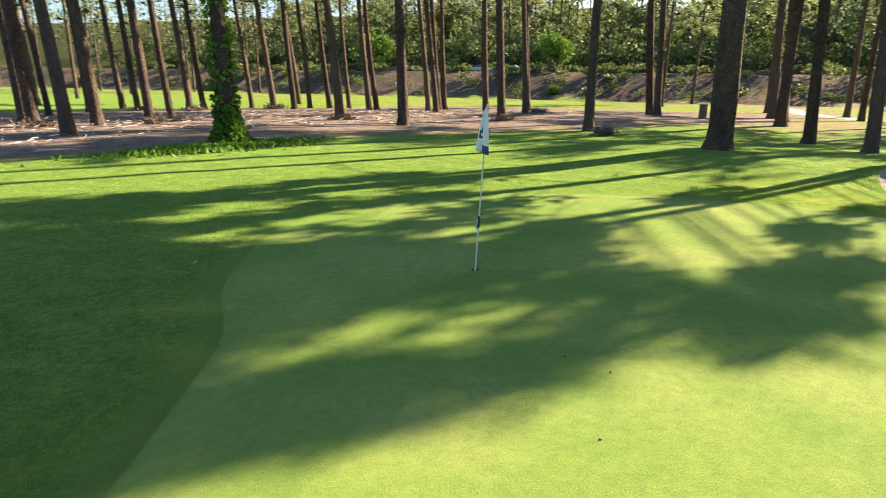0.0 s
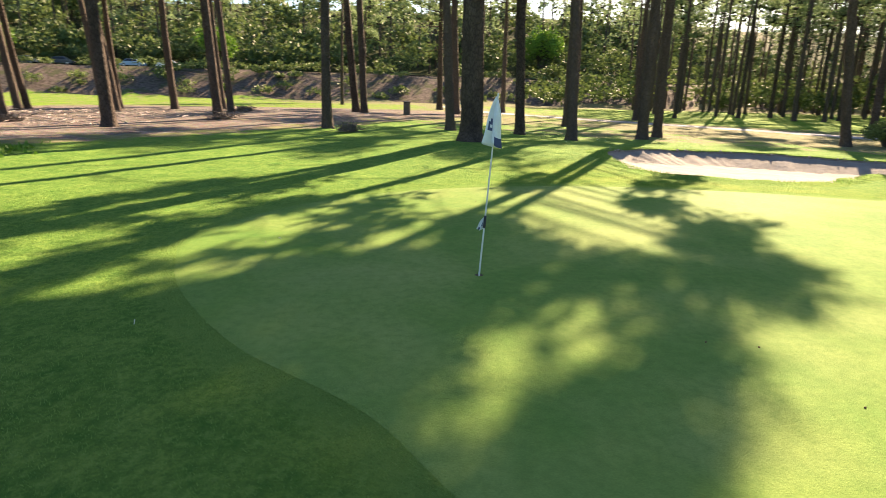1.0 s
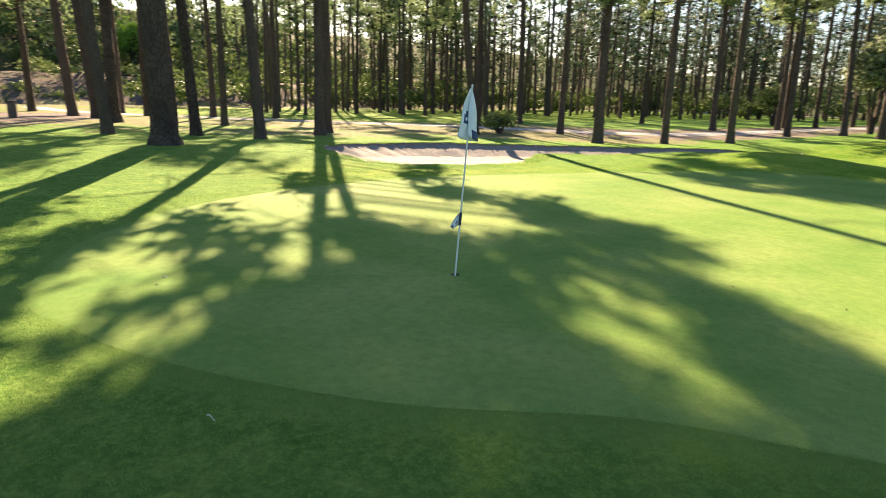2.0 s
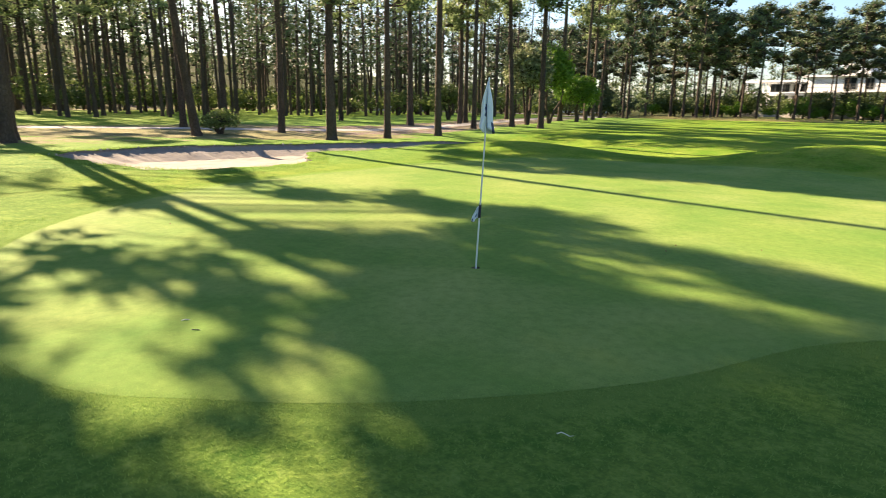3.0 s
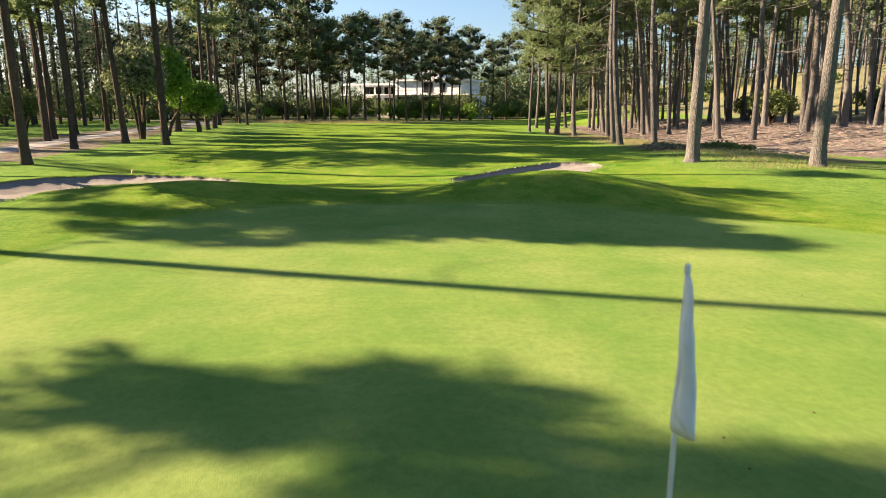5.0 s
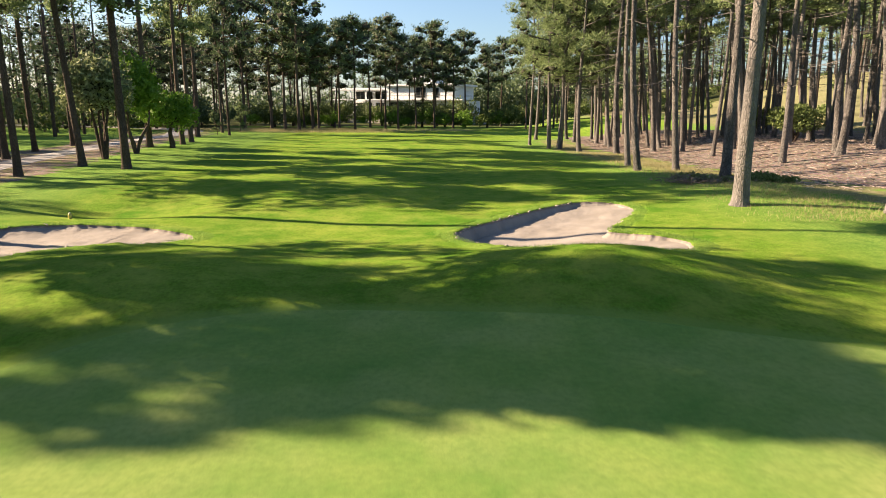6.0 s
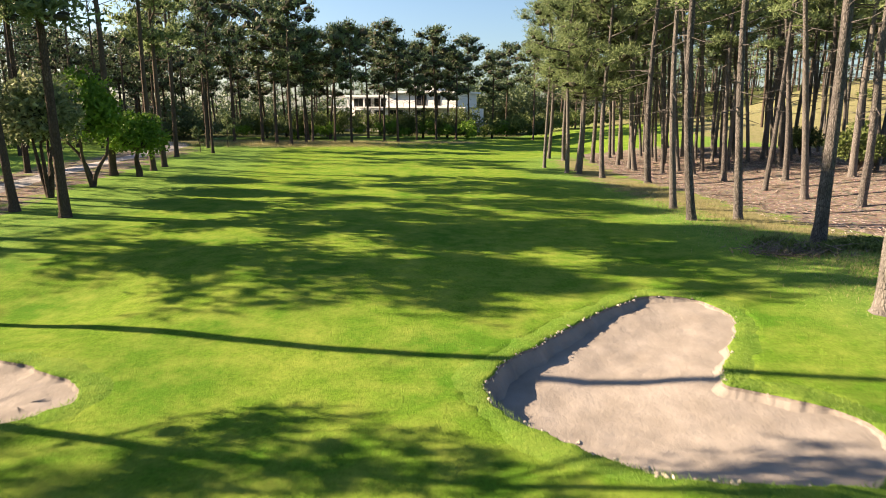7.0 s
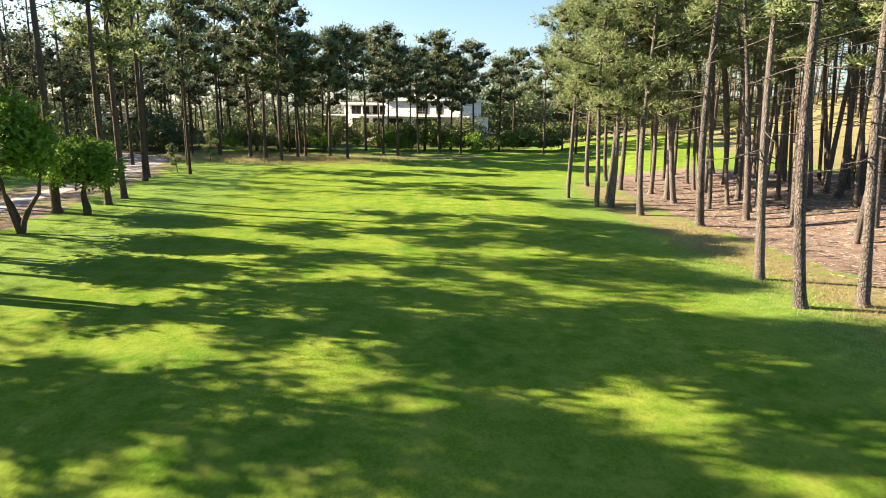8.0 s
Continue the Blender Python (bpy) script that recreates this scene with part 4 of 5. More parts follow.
stand([(13.0, 66.6, 0.5), (9.1, 74.6, 0.36), (11.7, 70.3, 0.5), (10.5, 70.2, 0.42), (12.8, 83.3, 0.5), (11.9, 72.3, 0.45), (15.4, 80.5, 0.5), (17.7, 74.3, 0.5), (17.5, 77.9, 0.46),
    (11.5, 86.0, 0.45), (16.0, 88.0, 0.45)], EDGE, "pines of the eastern wood", 0.42, (0, -2), 2.4)
stand([(27.2, 47.7, 0.6), (31.6, 64.7, 0.5), (27.7, 55.0, 0.55), (32.6, 60.4, 0.55), (30.0, 47.3, 0.55), (36.3, 63.7, 0.55), (22.4, 46.0, 0.5), (26.2, 45.8, 0.6), (34.4, 64.0, 0.5)], SLIM, "pines of the eastern wood", 0.42, (0, -4.5), 1.8)


def mown(x, y, margin=1.5):
    return float(inside(np.array([x]), np.array([y]), RING_FAIR)[0]) > -margin


def east_wood(rng):
    x, y = rng.uniform(17, 62), rng.uniform(22, 112)
    return (x, y) if x - 17 > 0.05 * (y - 60) and y < 97 - 0.35 * (x - 16) + 30 * (x > 48) and not mown(x, y) and x > 19 + 5 * bell(x, y, 20, 40, 20, 10) else (None, None)


def north_wood(rng):
    x, y = rng.uniform(-75, 6), rng.uniform(112, 165)
    return (x, y) if y > 122 + 0.1 * x and not (-36 < x < 10 and y > 150) else (None, None)


def west_wood(rng):
    x, y = rng.uniform(-130, -48), rng.uniform(34, 150)
    return (x, y) if -0.45 * x + 0.9 * y > 88 and abs(0.1 * x + y - 118) > 7 else (None, None)


def hill_wood(rng):
    x, y = rng.uniform(-290, -20), rng.uniform(-260, 150)
    d = -0.9 * x - 0.35 * y
    return (x, y) if 122 < d < 190 and math.hypot(x, y) < 235 else (None, None)


def south_wood(rng):
    x, y = rng.uniform(-90, 30), rng.uniform(-170, -56)
    return (x, y) if -0.9 * x - 0.35 * y < 90 and (y < -95 or x > -22) else (None, None)


def beyond_wood(rng):
    x, y = rng.uniform(-150, 150), rng.uniform(150, 300)
    return (x, y) if not mown(x, y, 4) and not (-50 < x < 22 and y < 200) else (None, None)


def wood_mass(name, count, where, gap, label, seed, needle=NEEDLES_DARK, leaf=0.95, pads=11, crown=(0.3, 0.6), rise=(14, 21)):
    """Woods too far off to count, trunks and crowns as two masses."""
    rng, spots, trunks, cloud, hearts = np.random.default_rng(seed), [], [], [], []
    for _ in range(count * 30):
        x, y = where(rng)
        if x is None or min((math.hypot(x - a, y - b) for a, b in spots + PLACED), default=99) < gap:
            continue
        spots.append((x, y))
        z, tall = height(x, y), rng.uniform(*rise)
        lean = rng.normal(0, 0.5, 2)
        low = tall * rng.uniform(*crown)
        trunks.append(tube([(x, y, z - 0.3), (x + 0.4 * lean[0], y + 0.4 * lean[1], z + 0.5 * tall), (x + lean[0], y + lean[1], z + 0.95 * tall)], [0.24, 0.18, 0.06], 5))
        wide = rng.uniform(2.0, 3.3)
        for k in range(pads):
            u = (k + 0.5) / pads
            r = wide * (math.sin(math.pi * (0.18 + 0.77 * u)) ** 0.8) * rng.uniform(0.4, 1.1)
            a = 2.4 * k + rng.uniform(-0.5, 0.5)
            c = np.array((x + lean[0] * u + r * math.cos(a), y + lean[1] * u + r * math.sin(a), z + low + (tall - low) * u))
            k = wide * rng.uniform(0.36, 0.6) * (11 / max(pads, 11)) ** 0.5
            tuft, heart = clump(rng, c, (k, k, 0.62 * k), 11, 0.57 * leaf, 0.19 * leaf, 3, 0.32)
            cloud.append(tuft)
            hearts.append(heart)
        if len(spots) == count:
            break
    v, f = join(trunks)
    tagged(new(name + "_trunks", sheet(name + "_trunks", v, f, BARK)), label + ", trunks", "distant wood", kind="stuff")
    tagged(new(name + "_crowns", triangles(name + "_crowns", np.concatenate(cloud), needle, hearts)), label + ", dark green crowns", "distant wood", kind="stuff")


scatter(72, east_wood, 2.6, SLIM, "pines of the eastern wood", 51, 0.85, 1.2, (0, -3.5))
scatter(22, lambda r: (r.uniform(31, 45), r.uniform(50, 78)), 2.2, ("thin_0", "thin_1"), "pines of the eastern wood", 63, 0.85, 1.2, (0, -3.5))
scatter(26, lambda r: (r.uniform(17, 34), r.uniform(64, 88)), 1.9, ("thin_0", "thin_1"), "pines of the eastern wood", 58, 0.85, 1.2, (0, -3.5))
plant("young_0", -33.3, 104.8, group="pines at the fairway's end")
plant("young_0", -32.6, 92.1, 0.7, 0.72, (0, -6), "pines at the fairway's end")
scatter(40, north_wood, 3.2, FAR, "pines at the fairway's end", 52)

def dense_wood(rng):
    x, y = rng.uniform(-125, -58), rng.uniform(20, 92)
    return (x, y) if -0.45 * x + 0.9 * y > 74 and beside(np.array([x]), np.array([y]), LINE_PATH)[0] > 9 else (None, None)


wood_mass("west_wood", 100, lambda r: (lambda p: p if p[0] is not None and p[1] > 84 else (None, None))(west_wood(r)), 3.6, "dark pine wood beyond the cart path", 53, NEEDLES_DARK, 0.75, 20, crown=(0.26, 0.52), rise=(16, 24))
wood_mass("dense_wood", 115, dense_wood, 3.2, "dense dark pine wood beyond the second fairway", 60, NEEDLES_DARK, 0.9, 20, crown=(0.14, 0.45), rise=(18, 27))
wood_mass("path_wood", 54, lambda r: (r.uniform(-118, -62), r.uniform(8, 50)), 4.0, "pines beyond the second fairway", 59, NEEDLES, 0.9, 20, crown=(0.5, 0.7), rise=(18, 26))
wood_mass("hill_wood", 210, hill_wood, 3.4, "pine wood covering the hillside", 54, NEEDLES, leaf=1.5, pads=9, crown=(0.2, 0.45), rise=(17, 25))
wood_mass("south_wood", 60, south_wood, 4.0, "pine wood to the south of the course", 55)

def hillside_wood(rng):
    x, y = rng.uniform(46, 150), rng.uniform(20, 285)
    return (x, y) if not mown(x, y, 3) else (None, None)


wood_mass("hill_top_wood", 60, lambda r: (lambda x, y: (None, None) if mown(x, y, 2) else (x, y))(r.uniform(46, 120), r.uniform(110, 270)), 3.4, "pines on the dry hillside to the north-east", 61, NEEDLES, leaf=0.9, pads=8, crown=(0.5, 0.7))
wood_mass("east_wood", 130, hillside_wood, 3.4, "pine wood rising to the east", 57, NEEDLES, leaf=0.8, pads=7, crown=(0.62, 0.8))
wood_mass("beyond_wood", 210, beyond_wood, 4.5, "pine wood beyond the houses", 56, leaf=1.6, pads=8, crown=(0.03, 0.3))


def ivy_pine():
    x, y = -5.2, -15.6
    ob = empty("ivy_pine_tree", Matrix.Translation((x, y, height(x, y) - 0.05)) @ Euler((radians(1.6), radians(1.6), 0)).to_matrix().to_4x4(), "pine trunk wrapped in bright green ivy", "pine tree", "pines south of the green")
    for name, me in zip(("trunk", "branching", "crown"), pine_meshes(16, 18.5, 0.62, 9.5, 3.2, 26, 60, 0.34, 0.085, NEEDLES)):
        tagged(child(name, me, ob), kind="stuff" if name == "branching" else "")
    rng = np.random.default_rng(61)
    n = 2400
    z = 7.5 * rng.random(n) ** 1.7
    a = rng.uniform(0, 2 * math.pi, n)
    keep = rng.random(n) < 1 - 0.95 * smooth(0.4, 2.0, z) * (0.5 + 0.5 * np.cos(a - 1.2))
    z, a = z[keep], a[keep]
    r = 0.36 * (1 - 0.035 * z) + 0.55 * np.exp(-z / 0.25) + rng.uniform(-0.03, 0.1, len(z))
    at = np.stack([r * np.cos(a), r * np.sin(a), z], 1)
    out = np.stack([np.cos(a), np.sin(a), 0 * a], 1)
    child("ivy", triangles("ivy", needles(rng, at, out, 0.16, 0.15, 2), IVY), ob, "climbing ivy leaves")
    PLACED.append((x, y))


ivy_pine()


# ---- shrubs and undergrowth ----
def foliage(rng, wide, tall, base, leaves, size):
    """Leaf triangles on a lumpy mass of lobes."""
    lobes = max(5, int(leaves / 130))
    out = []
    for k in range(lobes):
        a, q = 2.39996 * k, math.sqrt((k + 0.5) / lobes)
        c = np.array((wide * 0.36 * q * math.cos(a), wide * 0.36 * q * math.sin(a), base + (tall - base) * (0.28 + 0.46 * math.sqrt(1 - 0.85 * q * q) + 0.06 * rng.normal())))
        r = np.array((0.22 * wide, 0.22 * wide, 0.24 * (tall - base))) * rng.uniform(0.75, 1.2)
        v = rng.normal(0, 1, (leaves // lobes, 3))
        v /= np.linalg.norm(v, axis=1, keepdims=True)
        out.append(needles(rng, c + v * r * rng.uniform(0.7, 1.05, (len(v), 1)), v, size, 0.7 * size, 2))
    return np.concatenate(out)


def shrub(name, x, y, wide, tall, leaves, size, mat, label, seed, base=0.4, stems=5, group="", spread=1.0):
    rng = np.random.default_rng(seed)
    ob = empty(name, Matrix.Translation((x, y, height(x, y) - 0.04)), label, "shrub", group)
    for k in range(stems):
        a = 2 * math.pi * k / stems + rng.uniform(-0.4, 0.4)
        n, top = 0.22 * wide * spread * (stems > 1), max(0.7 * tall, base + 0.3)
        line = []
        for u in np.linspace(0, 1, 8):
            turn, sway = a + 0.5 * u, 0.05 * wide * spread * u * (1 - 0.5 * u)
            line.append((0.06 * math.cos(a) + n * u * math.cos(turn) + rng.normal(0, sway), 0.06 * math.sin(a) + n * u * math.sin(turn) + rng.normal(0, sway), top * u))
        thick = (0.04 + 0.03 * wide) * (1.5 if stems == 1 else 1.0)
        v, f = tube(line, np.linspace(thick, 0.015, 8), 6, 0.2, rng)
        child("stem", sheet("stem", v, f, BARK), ob)
    # dark hull that stands in for the shade within the leaves
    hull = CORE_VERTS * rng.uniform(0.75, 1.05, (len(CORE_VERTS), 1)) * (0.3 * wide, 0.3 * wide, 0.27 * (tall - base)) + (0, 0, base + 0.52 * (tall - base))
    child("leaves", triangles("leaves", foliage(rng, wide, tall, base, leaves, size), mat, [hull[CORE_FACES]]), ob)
    return ob


shrub("leafy_shrub", -26.4, 50.4, 4.7, 8.0, 3400, 0.29, LEAVES_SUNLIT, "tall loose grey-green shrub on slender dark stems", 71, 1.6, 4, "shrubs by the cart path", 0.7)
shrub("leafy_shrub", -26.6, 55.7, 4.6, 7.8, 4800, 0.28, LEAVES, "leafy green shrub on thick twisted forking stems", 72, 2.1, 3, "shrubs by the cart path", 2.0)
shrub("leafy_shrub", -26.2, 61.8, 4.9, 5.1, 4600, 0.24, LEAVES, "dense round bright green bush on one short trunk", 73, 0.8, 1, "shrubs by the cart path")
shrub("leafy_shrub", -41.5, 58.0, 4.2, 4.2, 2400, 0.2, LEAVES_DARK, "dark rounded shrub on a forked trunk", 74, 1.1, 4, "shrubs by the cart path")
shrub("scrub_bush", -29.9, 17.4, 2.6, 1.5, 1500, 0.13, LEAVES_DARK, "low grey-green bush beside a pine trunk", 75, 0.05, 5, "bushes by the bunker")
shrub("scrub_bush", 29.5, 57.5, 4.2, 3.4, 2200, 0.2, LEAVES_DARK, "dull green bush among the pine trunks", 76, 0.2, 5, "bushes in the wood")
shrub("scrub_bush", 35.0, 74.0, 4.0, 3.0, 1800, 0.2, LEAVES_DARK, "dull green bush among the pine trunks", 77, 0.2, 5, "bushes in the wood")
shrub("scrub_bush", 45.0, 66.0, 5.0, 3.2, 1800, 0.22, LEAVES_DARK, "dull green bush among the pine trunks", 78, 0.2, 5, "bushes in the wood")
shrub("leafy_shrub", -98.0, -62.0, 7.0, 7.5, 1800, 0.45, LEAVES, "bright yellow-green bush beside the road", 79, 0.4, 5, "bushes by the road")
shrub("leafy_shrub", -82.0, -95.0, 9.0, 7.0, 1800, 0.5, LEAVES, "bright yellow-green bush beside the road", 80, 0.4, 5, "bushes by the road")
shrub("leafy_shrub", -131.0, -6.0, 9.0, 11.0, 2400, 0.5, LEAVES, "tall sunlit leafy tree beyond the road", 81, 1.0, 5, "bushes by the road")
shrub("scrub_bush", -84.5, -53.0, 2.6, 2.0, 900, 0.2, LEAVES, "small bright green bush on the bank", 82, 0.1, 4, "bushes by the road")


def thicket(name, count, where, wide, tall, leaves, size, mat, label, seed):
    """Undergrowth too dense to count, as one mass."""
    rng, mass = np.random.default_rng(seed), []
    for _ in range(count):
        x, y = where(rng)
        if x is None:
            continue
        k = rng.uniform(0.6, 1.4)
        mass.append(foliage(rng, wide * k, tall * k * rng.uniform(0.8, 1.2), 0.0, leaves, size) + np.array((x, y, height(x, y) - 0.1)))
    tagged(new(name, triangles(name, np.concatenate(mass), mat)), label, "undergrowth", kind="stuff")


def hedge_line(rng):
    x = rng.uniform(-40, 22)
    return x, 137 + 0.12 * (x + 20) + rng.normal(0, 2.5)


thicket("far_undergrowth", 80, lambda r: (r.uniform(-140, 100), r.uniform(196, 235)), 11.0, 7.5, 130, 0.9, NEEDLES_DARK, "dark undergrowth closing the wood beyond the houses", 90)
thicket("hedge_shrubs", 84, hedge_line, 4.4, 4.3, 300, 0.34, LEAVES_DARK, "band of mixed shrubs in front of a white house", 91)
thicket("field_hedge", 60, lambda r: (lambda x: (x, 160 + 0.1 * (x - 20) + r.normal(0, 2.0)))(r.uniform(10, 66)), 4.6, 3.6, 220, 0.36, LEAVES_DARK, "band of shrubs at the end of the field", 86)
thicket("garden_trees", 70, lambda r: (r.uniform(2, 60), r.uniform(182, 215)), 8.5, 13.0, 200, 0.75, NEEDLES_DARK, "dark trees and tall shrubs beyond the gardens", 85)
thicket("garden_shrubs", 46, lambda r: (lambda k: (-34 + 40 * k, 178 - 20 * k + r.normal(0, 1.5)))(r.random()), 4.2, 4.4, 220, 0.36, LEAVES_DARK, "garden shrubs in front of a white house", 89)
thicket("hedge_bright_shrubs", 22, hedge_line, 3.4, 2.9, 300, 0.32, LEAVES, "sunlit light green shrubs in front of a house", 92)
thicket("wood_undergrowth", 90, west_wood, 6.0, 3.2, 220, 0.45, LEAVES_DARK, "dense dark undergrowth beneath the pines", 93)
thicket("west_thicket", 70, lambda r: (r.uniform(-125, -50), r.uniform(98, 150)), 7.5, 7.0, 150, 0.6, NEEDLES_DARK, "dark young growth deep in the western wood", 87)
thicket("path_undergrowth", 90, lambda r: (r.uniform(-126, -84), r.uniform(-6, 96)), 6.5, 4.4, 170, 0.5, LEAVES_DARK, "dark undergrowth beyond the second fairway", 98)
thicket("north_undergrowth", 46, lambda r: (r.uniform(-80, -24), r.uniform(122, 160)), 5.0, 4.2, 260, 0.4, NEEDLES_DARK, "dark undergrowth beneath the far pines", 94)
thicket("hill_scrub", 300, lambda r: ((lambda d, s: (-0.966 * d + 0.362 * s, -0.376 * d - 0.93 * s))(r.uniform(124, 188), r.uniform(-110, 130))), 9.5, 6.5, 130, 0.9, LEAVES_DARK, "dull green scrub covering the hillside", 95)
thicket("roadside_thicket", 120, lambda r: ((lambda d, s: (-0.966 * d + 0.362 * s, -0.376 * d - 0.93 * s))(r.uniform(118, 134), r.uniform(-150, 150))), 8.0, 5.5, 160, 0.6, LEAVES_DARK, "dark wall of shrubs and young pines beyond the road", 99)
thicket("bank_scrub", 240, lambda r: ((lambda d, s: (-0.966 * d + 0.362 * s, -0.376 * d - 0.93 * s))(r.uniform(93, 109), r.uniform(-130, 130))), 3.4, 1.3, 80, 0.4, LEAVES_DARK, "dry scrub and heather on the road bank", 96)
thicket("brush_weeds", 18, lambda r: (lambda k: (10.4 + 6.6 * k + r.normal(0, 0.25), 35.0 - 0.4 * k + r.normal(0, 0.55)))(r.random()), 1.3, 0.36, 260, 0.12, LEAVES_DARK, "dark weeds and brambles at the wood's edge", 88)
thicket("east_undergrowth", 34, hillside_wood, 4.0, 2.2, 220, 0.4, LEAVES_DARK, "undergrowth deep in the eastern wood", 97)


# ---- flagstick and cup ----
def cloth_flag(name, parent, top, drop, size, mat, mark, label, corners=((0.0, 0.0), (-0.03, -0.1), (0.03, -0.13), (0.0, 0.03), (0.05, 0.14), (0.1, 0.06), (0.04, -0.02))):
    """A flag hanging limp from the top of the pole in folds."""
    folds = rounded(np.array(corners) * size, 5, False)
    n, m = len(folds) - 1, 16
    verts, faces = [], []
    for j in range(m + 1):
        for i in range(n + 1):
            u, v = i / n, j / m
            k = 0.12 + 0.88 * v ** 0.75
            z = top - drop * (v * (0.72 + 0.28 * math.sin(2.6 * u))) - 0.05 * drop * u
            lean = np.array((0.02, 0.13)) * (z / 2.12)
            x, y = folds[i] * k + lean + 0.011 * folds[3] / np.linalg.norm(folds[3])
            verts.append((x + 0.006 * size * math.sin(9 * v + 5 * u), y + 0.008 * size * math.sin(7 * v + 8 * u), z))
    for j in range(m):
        for i in range(n):
            a = j * (n + 1) + i
            faces.append((a, a + 1, a + n + 2, a + n + 1))
    me = sheet(name, verts, faces, mat)
    me.materials.append(mark)
    for k, f in enumerate(me.polygons):
        j, i = divmod(k, n)
        if (0.34 < i / n < 0.6 and 0.4 < j / m < 0.66 and (i + 2 * j) % 5) or (0.6 < i / n < 0.9 and j / m > 0.8):
            f.material_index = 1
    ob = child(name, me, parent, label)
    solid = ob.modifiers.new("cloth", "SOLIDIFY")
    solid.thickness = 0.002
    return ob


def flagstick():
    ob = empty("flagstick", pose(0, 0, 0), "white golf flagstick with two drooping pale flags in the hole", "flagstick")
    line = [Vector((0.02, 0.13, 2.12)) * (z / 2.12) for z in (-0.13, 0.3, 0.9, 1.5, 2.13)]
    v, f = tube(line, [0.0105, 0.0105, 0.0095, 0.009, 0.008], 12)
    child("pole", sheet("pole", v, f, POLE_WHITE), ob, "thin white pole")
    cloth_flag("flag", ob, 2.12, 0.56, 0.88, CLOTH, CLOTH_BLUE, "pale blue-white cloth flag with a dark emblem")
    cloth_flag("small_flag", ob, 0.74, 0.18, 0.56, CLOTH, CLOTH_BLUE, "small white pennant tied low on the pole", ((0.0, 0.0), (-0.06, -0.03), (-0.03, -0.09), (-0.1, -0.1), (-0.07, -0.17)))
    p, q = (Vector((0.02, 0.13, 2.12)) * (z / 2.12) for z in (0.6, 0.75))
    v, f = tube([p, q], [0.016, 0.016], 10)
    child("sleeve", sheet("sleeve", v, f, BLACK), ob, "black sleeve of the small pennant")
    v, f = tube([Vector((0.02, 0.13, 2.12)), Vector((0.0202, 0.132, 2.145)), Vector((0.0204, 0.133, 2.155))], [0.011, 0.011, 0.004], 10)
    child("finial", sheet("finial", v, f, POLE_WHITE), ob)
    cup = empty("hole_cup", pose(0, 0, 0), "white plastic cup sunk in the putting green", "golf hole")
    ring = [(0.0535 * math.cos(2 * math.pi * k / 28), 0.0535 * math.sin(2 * math.pi * k / 28)) for k in range(28)]
    verts = [(x, y, -0.02) for x, y in ring] + [(x, y, -0.15) for x, y in ring]
    faces = [(k, (k + 1) % 28, 28 + (k + 1) % 28, 28 + k) for k in range(28)] + [tuple(range(28, 56))]
    child("liner", sheet("liner", verts, faces, CUP_WHITE), cup)
    verts = [(x * 1.01, y * 1.01, 0.011) for x, y in ring] + [(x, y, -0.02) for x, y in ring]
    child("soil_rim", sheet("soil_rim", verts, [(k, (k + 1) % 28, 28 + (k + 1) % 28, 28 + k) for k in range(28)], SOIL), cup, "dark cut soil above the liner")


flagstick()


